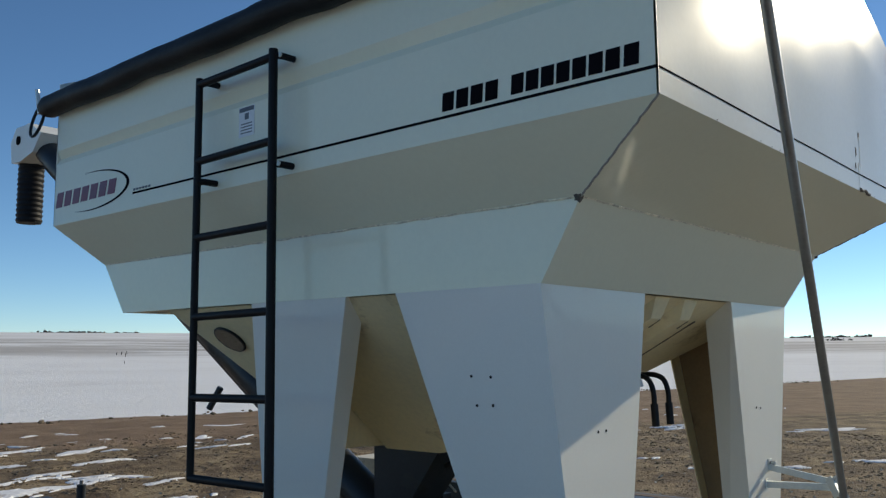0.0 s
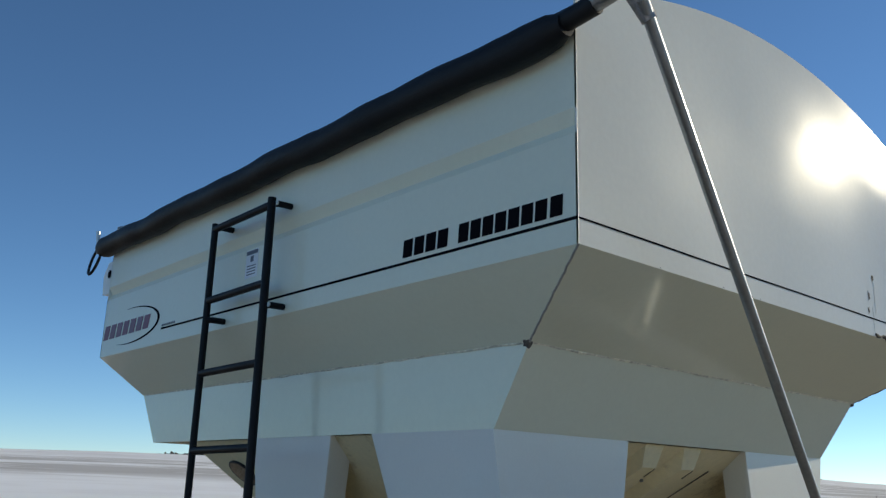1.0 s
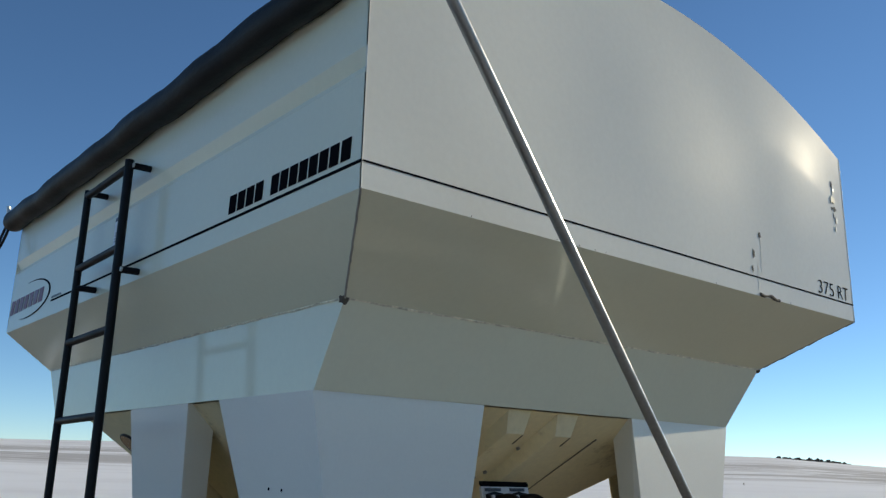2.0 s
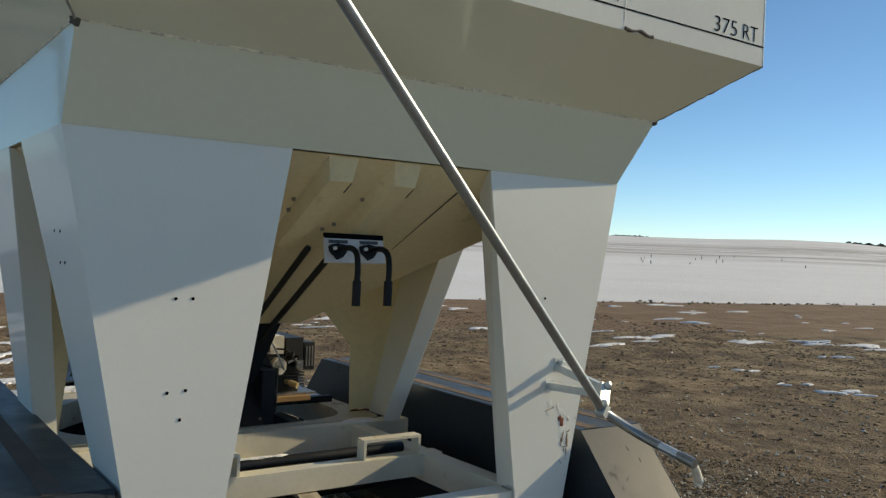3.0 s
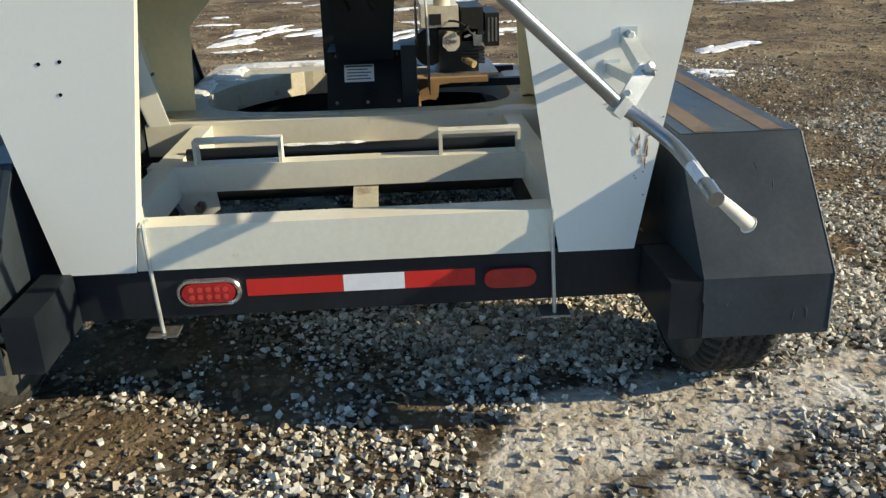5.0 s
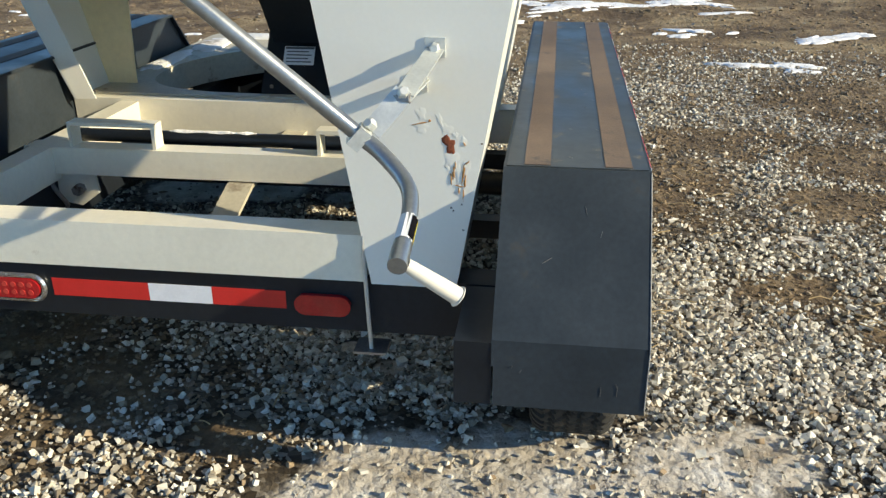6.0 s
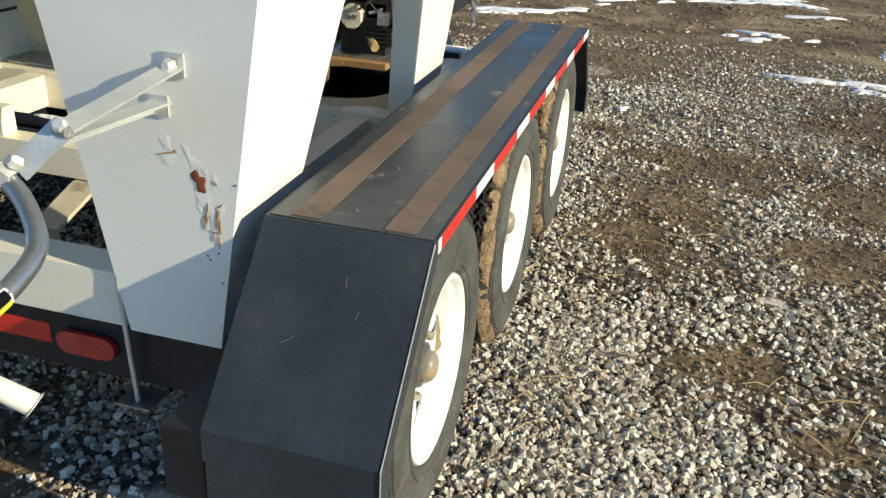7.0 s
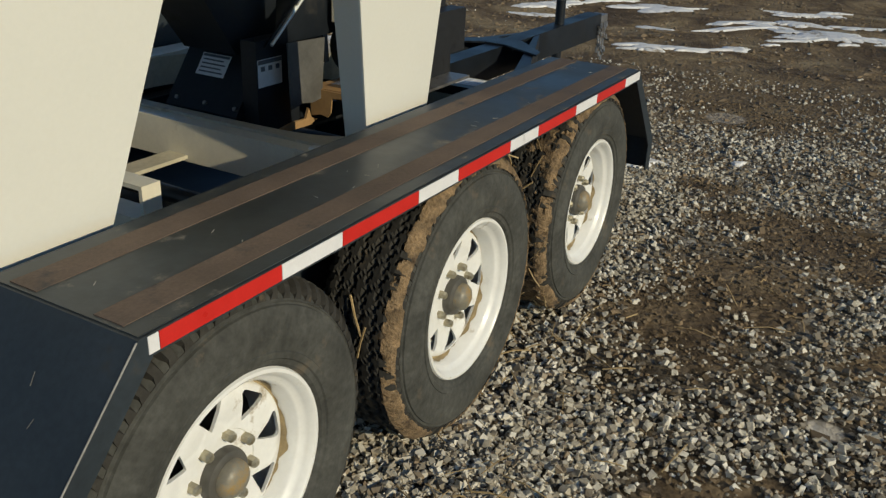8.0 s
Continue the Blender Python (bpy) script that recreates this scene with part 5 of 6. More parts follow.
part("grip", bm_tube(curve_pts([(0.683, 0.835, 0.868), (0.672, 0.862, 0.845), (0.658, 0.890, 0.820), (0.644, 0.915, 0.797), (0.641, 0.922, 0.791)], 4), 0.02, 16,
     [0.0125 + 0.0045 * math.sin(min(1, i / 14) * 1.5) + (0.0035 if i in (15, 16) else 0) for i in range(17)]), GRIP_WHITE, crank, "white plastic grip", smooth=True)
def patch(a, b, r, a0, a1, mat, name, label=""):
    """A thin label wrapped part of the way round a tube."""
    a, b = Vector(a), Vector(b)
    d = (b - a).normalized()
    side = Vector((0, -1, 0))
    up = d.cross(side).normalized() * -1
    bm = bmesh.new()
    rows = []
    for k in range(9):
        t = radians(a0 + (a1 - a0) * k / 8)
        o = (math.cos(t) * side + math.sin(t) * up)
        rows.append([bm.verts.new(p + o * q) for p, q in ((a, r), (b, r), (b, r + 0.0006), (a, r + 0.0006))])
    for p, q in zip(rows, rows[1:]):
        for i in range(4):
            bm.faces.new((p[i], p[(i + 1) % 4], q[(i + 1) % 4], q[i]))
    bm.faces.new(rows[0])
    bm.faces.new(rows[-1][::-1])
    return part(name, bm, mat, crank, label, smooth=True)


S0, S1 = Vector((0.555, 0.8190, 0.9010)), Vector((0.632, 0.8205, 0.8860))
patch(S0, S1, 0.0170, 0, 330, PAPER, "sticker", "white, black and yellow warning sticker")
patch(S0.lerp(S1, 0.06), S0.lerp(S1, 0.94), 0.0178, 122, 174, DECAL, "sticker_band")
patch(S0.lerp(S1, 0.06), S0.lerp(S1, 0.94), 0.0178, 180, 214, YELLOW, "sticker_band")
patch(S0.lerp(S1, 0.06), S0.lerp(S1, 0.94), 0.0178, 220, 250, DECAL, "sticker_band")


def arm(a, b, w, name, label=""):
    """A length of steel angle from a to b."""
    a, b = Vector(a), Vector(b)
    d = (b - a).normalized()
    u = d.cross(Vector((1, 0, 0.4))).normalized()
    v = d.cross(u).normalized()
    bm = bmesh.new()
    prof = [(-w, -0.003), (w, -0.003), (w, 0.025), (w - 0.004, 0.025), (w - 0.004, 0.002), (-w, 0.002)]
    prism(bm, [a + u * p + v * q for p, q in prof], b - a)
    return part(name, bm, ZINC, crank, label, bevel=0.0015)


arm((0.040, 0.800, 1.122), (0.330, 0.775, 1.080), 0.020, "bracket_arm", "zinc-plated angle arm")
arm((0.036, 0.765, 1.048), (0.330, 0.760, 1.062), 0.020, "bracket_arm", "zinc-plated angle arm")
part("foot_plate", bm_box((0.038, 0.775, 1.102), (0.046, 0.822, 1.148)), ZINC, crank, bevel=0.003)
part("foot_plate", bm_box((0.036, 0.735, 1.020), (0.044, 0.780, 1.062)), ZINC, crank, bevel=0.003)
part("bolt", bm_tube([(0.046, 0.800, 1.127), (0.058, 0.800, 1.127)], 0.012, 6), STEEL, crank)
part("bolt", bm_tube([(0.326, 0.752, 1.072), (0.334, 0.788, 1.076)], 0.011, 6), STEEL, crank)
arm((0.325, 0.775, 1.085), (0.375, 0.715, 1.015), 0.022, "bracket_link", "zinc-plated link")
bm = bmesh.new()
d = (C - J).normalized()
u = d.cross(Vector((0, 0, 1))).normalized()
w = d.cross(u)
prism(bm, [C - d * 0.014 + u * a * 0.0200 + w * b for a, b in ((-1, -0.0190), (1, -0.0190), (1, 0.026), (-1, 0.026))], d * 0.028)
part("clamp", bm, ZINC, crank, "bent zinc clamp strap", bevel=0.006)
for p, way in (((0.330, 0.772, 1.082), (0.75, 0.30, 0.58)), ((0.372, 0.716, 1.026), (0.75, -0.30, 0.58)), ((0.052, 0.800, 1.127), (1, 0, 0))):
    p, way = Vector(p), Vector(way).normalized()
    part("bolt", bm_tube([p, p + way * 0.016, p + way * 0.020], 0.011, 6, [0.0125, 0.0125, 0.009]), ZINC, crank)


# ---- conveyor ----
conveyor = thing("conveyor", "black seed conveyor rising from under the hopper", "conveyor")
A, B = Vector((-1.62, 0.02, 0.76)), Vector((-5.55, -0.08, 3.36))
part("conveyor_tube", bm_tube([A, B], 0.105, 20), BLACK, conveyor, "long black conveyor tube", smooth=True)
part("tube_rib", bm_tube([A + Vector((0, 0, -0.13)), B + Vector((0, 0, -0.13))], 0.03, 8), BLACK, conveyor, smooth=True)
boot = part("boot", bm_prism([(-1.86, -0.137, 0.585), (-1.40, -0.137, 0.585), (-1.40, -0.137, 0.66), (-1.57, -0.137, 0.885), (-1.86, -0.137, 0.885)], (0, 0.332, 0)), BLACK, conveyor, "black steel conveyor boot with a sloped front", bevel=0.006)


def on_slope(s, y, lift):
    """A place on the boot's sloped front, s from its foot to its top."""
    return Vector((-1.40, y, 0.66)).lerp(Vector((-1.57, y, 0.885)), s) + Vector((0.798, 0, 0.603)) * lift


def label_on_slope(name, s0, s1, y0, y1, lift, mat, label=""):
    pts = [on_slope(s0, y0, lift), on_slope(s0, y1, lift), on_slope(s1, y1, lift), on_slope(s1, y0, lift)]
    return part(name, bm_prism(pts, Vector((0.798, 0, 0.603)) * 0.001), mat, boot, label)


label_on_slope("sticker", 0.46, 0.76, -0.060, 0.072, 0.0006, PAPER, "white printed sticker")
for k in range(4):
    label_on_slope("print_bar", 0.50 + 0.055 * k, 0.518 + 0.055 * k, -0.048, 0.060 - 0.014 * (k % 2), 0.0018, PRINT)
label_on_slope("print_bar", 0.715, 0.748, -0.055, 0.067, 0.0018, PRINT)
for y in (-0.095, 0.04, 0.178):
    for s in (0.10, 0.92):
        p = on_slope(s, y, 0.0)
        part("bolt", bm_tube([p, on_slope(s, y, 0.008)], 0.008, 6), STEEL, boot)
side_box = part("belt_guard", bm_box((-1.66, 0.1955, 0.60), (-1.44, 0.262, 0.920)), BLACK, conveyor, "black belt guard with a warning sticker", bevel=0.006)
part("side_sticker", bm_box((-1.568, 0.2625, 0.764), (-1.445, 0.2635, 0.858)), PAPER, side_box, "white warning sticker")
part("print_bar", bm_box((-1.566, 0.2640, 0.842), (-1.447, 0.2648, 0.856)), PRINT, side_box)
for k in range(3):
    part("print_bar", bm_box((-1.555 + 0.038 * k, 0.2640, 0.818), (-1.535 + 0.038 * k, 0.2648, 0.834)), PRINT, side_box)
bm = bmesh.new()
lo = [(-1.46, -0.085), (-1.46, 0.158), (-1.66, 0.158), (-1.66, -0.085)]
hi = [(-1.22, -0.088), (-1.22, 0.182), (-1.66, 0.182), (-1.66, -0.088)]
a = [bm.verts.new((x, y, 0.86)) for x, y in lo]
b = [bm.verts.new((x, y, 1.18)) for x, y in hi]
for i in range(4):
    bm.faces.new((a[i], a[(i + 1) % 4], b[(i + 1) % 4], b[i]))
bm.faces.new(a)
bm.faces.new(b[::-1])
part("chute", bm, BLACK, conveyor, "black rubber chute", bevel=0.01)
part("belt_flap", bm_prism([(-1.530, 0.318, 0.912), (-1.735, 0.318, 0.905), (-1.715, 0.318, 0.69), (-1.66, 0.318, 0.683), (-1.60, 0.318, 0.692), (-1.542, 0.318, 0.680)], (0, 0.006, 0)), FLAP, conveyor, "grey rubber belt flap", bevel=0.001)
part("guard_rail", bm_tube([(-1.455, 0.318, 0.915), (-1.90, 0.318, 1.265)], 0.006, 8), ZINC, conveyor, "bare metal rail", smooth=True)
for s in (0.25, 0.5, 0.75):
    p = Vector((-1.455, 0.318, 0.915)).lerp(Vector((-1.90, 0.318, 1.265)), s)
    part("bolt", bm_tube([p, p + Vector((-0.02, 0.0, 0.025))], 0.005, 6), ZINC, conveyor)
part("rail_panel", bm_prism([(-1.47, 0.27, 0.90), (-1.90, 0.27, 1.25), (-1.90, 0.27, 0.90)], (0, 0.006, 0)), BLACK, conveyor, "black triangular side panel")
part("guard", bm_prism([(-2.20, -0.205, 0.690), (-2.20, -0.200, 1.130), (-2.20, -0.115, 1.140), (-2.20, -0.055, 1.085), (-2.20, -0.030, 0.690)], (-0.030, 0, 0)), BLACK, conveyor, "tall black steel guard with a cut corner", bevel=0.003)
hood = part("hood", bm_prism([(-5.38, -0.22, 3.47), (-5.60, -0.22, 3.585), (-5.86, -0.22, 3.585), (-5.955, -0.22, 3.47), (-5.92, -0.22, 3.29), (-5.76, -0.22, 3.28), (-5.52, -0.22, 3.33)], (0, 0.28, 0)), PAINT, conveyor, "white conveyor head", bevel=0.03)
rng = random.Random(3)
part("spout", bm_tube([(-5.85, -0.08, 3.31 - 0.53 * i / 24) for i in range(25)], 0.13, 18, [0.098 + (0.009 if i % 2 else 0) for i in range(25)]), HOSE, conveyor, "black corrugated spout", smooth=True)
part("bolt_mark", bm_tube([(-5.80, -0.226, 3.47), (-5.80, -0.216, 3.47)], 0.04, 12), DECAL, hood)
part("support_pin", bm_tube([(-2.95, -0.13, 1.45), (-3.02, -0.16, 1.32)], 0.02, 8), BLACK, conveyor, smooth=True)


# ---- engine ----
engine = thing("engine", "small petrol engine with a white tank beside the conveyor", "engine")
EX, EY, EZ = -1.88, 0.44, 0.735
# Engine parts run on unseen towards -x, lengthened to shade the deck plate.
part("crankcase", bm_box((EX - 0.34, EY - 0.06, EZ), (EX + 0.07, EY + 0.13, EZ + 0.20)), ENGINE_DARK, engine, "dark cast engine block", bevel=0.025, segments=3)
bm = bmesh.new()
prism(bm, [(EX + 0.07, 0.438 + 0.044 * math.cos(a), 0.884 + 0.048 * math.sin(a)) for a in (radians(22.5 + 45 * k) for k in range(8))], (0.040, 0, 0))
cover = part("valve_cover", bm, ENGINE_WHITE, engine, "off-white valve cover", bevel=0.009, segments=3)
cu = bpy.data.curves.new("cover_mark", "FONT")
cu.body, cu.size, cu.extrude = "OHV", 0.026, 0.0015
tmp = bpy.data.objects.new("cover_mark", cu)
scene.collection.objects.link(tmp)
bpy.context.view_layer.update()
me = bpy.data.meshes.new_from_object(tmp.evaluated_get(bpy.context.evaluated_depsgraph_get()))
bpy.data.objects.remove(tmp)
me.materials.append(PRINT)
wide_mark = max(v.co.x for v in me.vertices)
for v in me.vertices:
    v.co = (EX + 0.111 + v.co.z, 0.438 - wide_mark / 2 + v.co.x, 0.876 + v.co.y)
new("cover_mark", me).parent = cover
part("fuel_tank", bm_box((EX - 0.36, 0.300, 0.948), (EX + 0.07, 0.478, 1.046)), ENGINE_WHITE, engine, "off-white fuel tank", bevel=0.028, segments=3)
part("tank_band", bm_box((EX + 0.066, 0.338, 0.960), (EX + 0.074, 0.395, 1.010)), ENGINE_DARK, engine, bevel=0.003)
part("tank_cap", bm_tube([(EX + 0.02, 0.402, 1.044), (EX + 0.02, 0.402, 1.084)], 0.040, 18), GRIP_WHITE, engine, "pale filler cap", smooth=True, bevel=0.004)
part("air_cleaner", bm_box((EX - 0.24, 0.490, 0.880), (EX + 0.07, 0.595, 1.035)), ENGINE_DARK, engine, "black air cleaner", bevel=0.02, segments=3)
part("muffler", bm_box((EX - 0.26, 0.605, 0.850), (EX + 0.06, 0.672, 1.005)), ENGINE_DARK, engine, "dark muffler with a guard", bevel=0.014)
part("exhaust_pipe", bm_tube(curve_pts([(EX, 0.57, 0.90), (EX + 0.03, 0.60, 0.91), (EX + 0.01, 0.64, 0.93)], 4), 0.014, 8), STEEL, engine, smooth=True)
for k in range(5):
    part("cooling_fin", bm_box((EX - 0.03, 0.490, 0.775 + 0.016 * k), (EX + 0.09, 0.600, 0.780 + 0.016 * k)), ENGINE_DARK, engine)
part("carburettor", bm_box((EX + 0.07, 0.545, 0.86), (EX + 0.10, 0.585, 0.91)), CHROME, engine, bevel=0.008)
part("drain_elbow", bm_tube([(EX + 0.06, 0.50, 0.795), (EX + 0.12, 0.545, 0.775)], 0.018, 8), YELLOW_BRASS, engine, "tan pipe elbow", smooth=True)
part("fuel_pipe", bm_tube(curve_pts([(EX + 0.06, 0.42, 0.975), (EX + 0.10, 0.48, 0.97), (EX + 0.09, 0.54, 0.91)], 5), 0.005, 6), HOSE, engine, smooth=True)
part("mount_plate", bm_box((EX - 0.34, 0.33, EZ - 0.010), (EX + 0.12, 0.66, EZ)), STEEL, engine, bevel=0.002)
for x in (-2.18, -1.82):
    part("mount_rail", bm_box((x - 0.02, 0.262, 0.663), (x + 0.02, 0.785, 0.699)), BLACK, engine, "black mounting rail", bevel=0.003)
shroud = [(0.335 + 0.075 * math.cos(a), 0.850 + 0.088 * math.sin(a)) for a in (2 * math.pi * k / 24 for k in range(24))]
part("fan_shroud", bm_prism([(EX - 0.10, y, z) for y, z in shroud], (0.13, 0, 0)), ENGINE_DARK, engine, "round black fan shroud", smooth=True, bevel=0.012)
part("spark_lead", bm_tube(curve_pts([(EX + 0.10, 0.470, 0.915), (EX + 0.13, 0.500, 0.935), (EX + 0.10, 0.520, 0.955), (EX + 0.05, 0.500, 0.940)], 5), 0.006, 6), HOSE, engine, smooth=True)
part("throttle_arm", bm_prism([(EX + 0.075, 0.500, 0.905), (EX + 0.075, 0.560, 0.925), (EX + 0.075, 0.556, 0.912), (EX + 0.075, 0.504, 0.893)], (0.004, 0, 0)), CHROME, engine)
for y in (0.618, 0.636, 0.654):
    part("guard_slot", bm_box((EX + 0.0605, y, 0.872), (EX + 0.064, y + 0.008, 0.985)), STEEL, engine)
plank = finish("plank", bm_box((-2.04, 0.27, 0.6995), (-1.715, 0.605, 0.7240)), WOOD, bevel=0.005)
tagged(plank, "weathered orange-brown wooden board under the engine", "plank")
bm = bmesh.new()
prism(bm, [(-1.7145, y, z) for y, z in ((0.272, 0.722), (0.430, 0.719), (0.426, 0.700), (0.372, 0.694), (0.366, 0.640), (0.352, 0.622), (0.320, 0.628), (0.278, 0.618))], (0.006, 0, 0))
card = finish("cardboard", bm, CARD, bevel=0.001)
tagged(card, "torn brown cardboard hanging from the board's edge", "cardboard")
bm = bmesh.new()
prism(bm, [(-1.500, 0.268, 0.588), (-1.700, 0.272, 0.585), (-1.735, 0.272, 0.600), (-1.705, 0.272, 0.612), (-1.690, 0.272, 0.650), (-1.675, 0.270, 0.612), (-1.60, 0.270, 0.615), (-1.545, 0.268, 0.606)], (0, 0.010, 0))
part("torn_edge", bm, CARD, card, "sunlit torn strip")


# ---- snow on the deck ----
def deck_snow(name, x, y, rx, ry, seed, base=0.662):
    """A thin crust of old snow with a ragged edge, lying on the deck plate."""
    r = random.Random(seed)
    bm = bmesh.new()
    n, rings = 48, []
    ph = [r.uniform(0, 6.28) for _ in range(3)]
    for k, h in ((1.0, base), (0.93, base + 0.008), (0.6, base + 0.012), (0.25, base + 0.013)):
        ring = []
        for i in range(n):
            a = 2 * math.pi * i / n
            q = k * (1 + 0.10 * math.sin(3 * a + ph[0]) + 0.08 * math.sin(7 * a + ph[1]) + 0.05 * math.sin(13 * a + ph[2]))
            sx, sy = (abs(math.cos(a)) ** 0.6 * (1 if math.cos(a) > 0 else -1)), (abs(math.sin(a)) ** 0.6 * (1 if math.sin(a) > 0 else -1))
            ring.append(bm.verts.new((x + rx * q * sx, y + ry * q * sy, h)))
        rings.append(ring)
    for p, q in zip(rings, rings[1:]):
        for i in range(n):
            bm.faces.new((p[i], p[(i + 1) % n], q[(i + 1) % n], q[i]))
    bm.faces.new(rings[-1])
    tagged(finish(name, bm, SNOW, smooth=True), "thin crust of old snow on the cream deck plate", "snow", kind="stuff")


deck_snow("deck_snow", -2.72, -0.36, 0.092, 0.36, 1)
deck_snow("deck_snow", -2.45, -0.745, 0.20, 0.085, 2)
deck_snow("deck_snow", -2.00, -0.806, 0.24, 0.052, 5)
deck_snow("deck_snow", -2.38, 0.60, 0.055, 0.16, 3)
deck_snow("deck_snow", -2.05, 0.765, 0.20, 0.045, 4)
deck_snow("deck_snow", -1.315, 0.690, 0.036, 0.095, 6, 0.652)


# ---- loose ground cover ----
def ico():
    p = (1 + 5 ** 0.5) / 2
    v = np.array([(-1, p, 0), (1, p, 0), (-1, -p, 0), (1, -p, 0), (0, -1, p), (0, 1, p), (0, -1, -p), (0, 1, -p), (p, 0, -1), (p, 0, 1), (-p, 0, -1), (-p, 0, 1)], float)
    f = np.array([(0, 11, 5), (0, 5, 1), (0, 1, 7), (0, 7, 10), (0, 10, 11), (1, 5, 9), (5, 11, 4), (11, 10, 2), (10, 7, 6), (7, 1, 8),
                  (3, 9, 4), (3, 4, 2), (3, 2, 6), (3, 6, 8), (3, 8, 9), (4, 9, 5), (2, 4, 11), (6, 2, 10), (8, 6, 7), (9, 8, 1)])
    return v / np.linalg.norm(v[0]), f


def chip():
    """A block with eight corners, to be knocked into a broken stone."""
    v = np.array([(x, y, z) for x in (-1, 1) for y in (-1, 1) for z in (-1, 1)], float) * 0.62
    f = np.array([(0, 1, 3), (0, 3, 2), (4, 6, 7), (4, 7, 5), (0, 4, 5), (0, 5, 1), (2, 3, 7), (2, 7, 6), (0, 2, 6), (0, 6, 4), (1, 5, 7), (1, 7, 3)])
    return v, f


def scatter(name, places, sizes, flat, mat, seed):
    """Many small broken stones or clods in one mesh."""
    rng = np.random.default_rng(seed)
    v, f = chip()
    n = len(places)
    q = rng.normal(size=(n, 4)) * np.array((1.0, 0.6, 0.6, 1.0))
    q /= np.linalg.norm(q, axis=1, keepdims=True)
    w, x, y, z = q.T
    rot = np.stack([np.stack([1 - 2 * (y * y + z * z), 2 * (x * y - z * w), 2 * (x * z + y * w)], -1),
                    np.stack([2 * (x * y + z * w), 1 - 2 * (x * x + z * z), 2 * (y * z - x * w)], -1),
                    np.stack([2 * (x * z - y * w), 2 * (y * z + x * w), 1 - 2 * (x * x + y * y)], -1)], 1)
    stretch = rng.uniform((0.85, 0.7, 0.55), (1.4, 1.1, 1.0), (n, 3))[:, None, :]
    pts = v[None] * rng.uniform(0.72, 1.14, (n, 8, 3)) * (1 - 0.30 * (rng.random((n, 8, 1)) < 0.45)) * stretch
    pts += rng.normal(0, 0.075, (n, 8, 3))
    pts = np.einsum("nij,nkj->nki", rot, pts) * sizes[:, None, None]
    pts[:, :, 2] *= flat
    pts += places[:, None, :]
    faces = (f[None] + 8 * np.arange(n)[:, None, None]).reshape(-1, 3)
    return from_arrays(name, pts.reshape(-1, 3), faces, mat)


# Places where most stones are left out and the dark ground shows: x, y, radius.
THINNED = ((0.18, -0.45, 0.42), (-0.35, -0.55, 0.6), (0.42, -0.75, 0.35), (-0.2, -0.05, 0.35), (0.62, -0.1, 0.16), (-1.9, 1.75, 0.6), (-2.7, 1.7, 0.6), (-3.4, 2.3, 0.6))


def patchy(x, y):
    """From 0 to 1: how bare of gravel the ground is."""
    s = np.sin(x * 1.3 + 0.8 * np.sin(y * 0.9 + 1)) * np.sin(y * 1.15 + 0.9 * np.sin(x * 0.7 + 2)) + 0.5 * np.sin(x * 2.9 + y * 1.7) * np.sin(y * 2.6 - x * 1.1 + 1)
    bare = np.clip((s - 0.45) / 0.5, 0, 0.6)
    ragged = 0.16 * np.sin(x * 9.1 + 3 * np.sin(y * 5.3)) * np.sin(y * 8.3 + 2 * np.sin(x * 6.1))
    for px, py, r in BARE:
        bare = np.maximum(bare, 0.97 * np.clip((1.25 - np.hypot(x - px, y - py) / r + 1.6 * ragged) / 0.9, 0, 1))
    for px, py, r in THINNED:
        bare = np.maximum(bare, 0.8 * np.clip((1.3 - np.hypot(x - px, y - py) / r + 1.6 * ragged) / 0.9, 0, 1))
    for px, py, r in SLUSH:
        bare = np.maximum(bare, np.clip((1.1 - np.hypot(x - px, y - py) / r + 1.8 * ragged) / 0.6, 0, 0.90))
    return bare


def icy(x, y):
    """From 0 to 1: how far slush covers the ground."""
    return np.max([np.clip((1.2 - np.hypot(x - px, y - py) / r) / 0.5, 0, 1) for px, py, r in SLUSH], 0)


STONE = material("crushed_stone", (1.0, 1.0, 1.0), 0.85, vary=0.14, scale=30, fine=160)


def stone_colours(m):
    """Each stone takes its own grey, tan or near-white."""
    n, l = m.node_tree.nodes, m.node_tree.links
    g = n.new("ShaderNodeNewGeometry")
    r = n.new("ShaderNodeValToRGB")
    e = r.color_ramp.elements
    e[0].position, e[0].color = 0.0, (0.16, 0.130, 0.095, 1)
    e[1].position, e[1].color = 1.0, (0.78, 0.750, 0.675, 1)
    for p, c in ((0.14, (0.25, 0.222, 0.178)), (0.36, (0.42, 0.386, 0.318)), (0.46, (0.27, 0.205, 0.135)), (0.54, (0.49, 0.455, 0.380)), (0.85, (0.65, 0.612, 0.528))):
        e.new(p).color = (*c, 1)
    l.new(g.outputs["Random Per Island"], r.inputs[0])
    for x in list(n):
        if x.bl_idname == "ShaderNodeRGB":
            for link in list(x.outputs[0].links):
                l.new(r.outputs[0], link.to_socket)
            n.remove(x)


stone_colours(STONE)
CLOD = material("earth_clod", (0.205, 0.150, 0.093), 0.95, vary=0.25, scale=20, fine=100, bump=0.001, island=0.4)
rng = np.random.default_rng(21)


def lay(n, x0, x1, y0, y1, keep):
    x, y = rng.uniform(x0, x1, n), rng.uniform(y0, y1, n)
    ok = rng.random(n) < keep(x, y)
    return x[ok], y[ok]


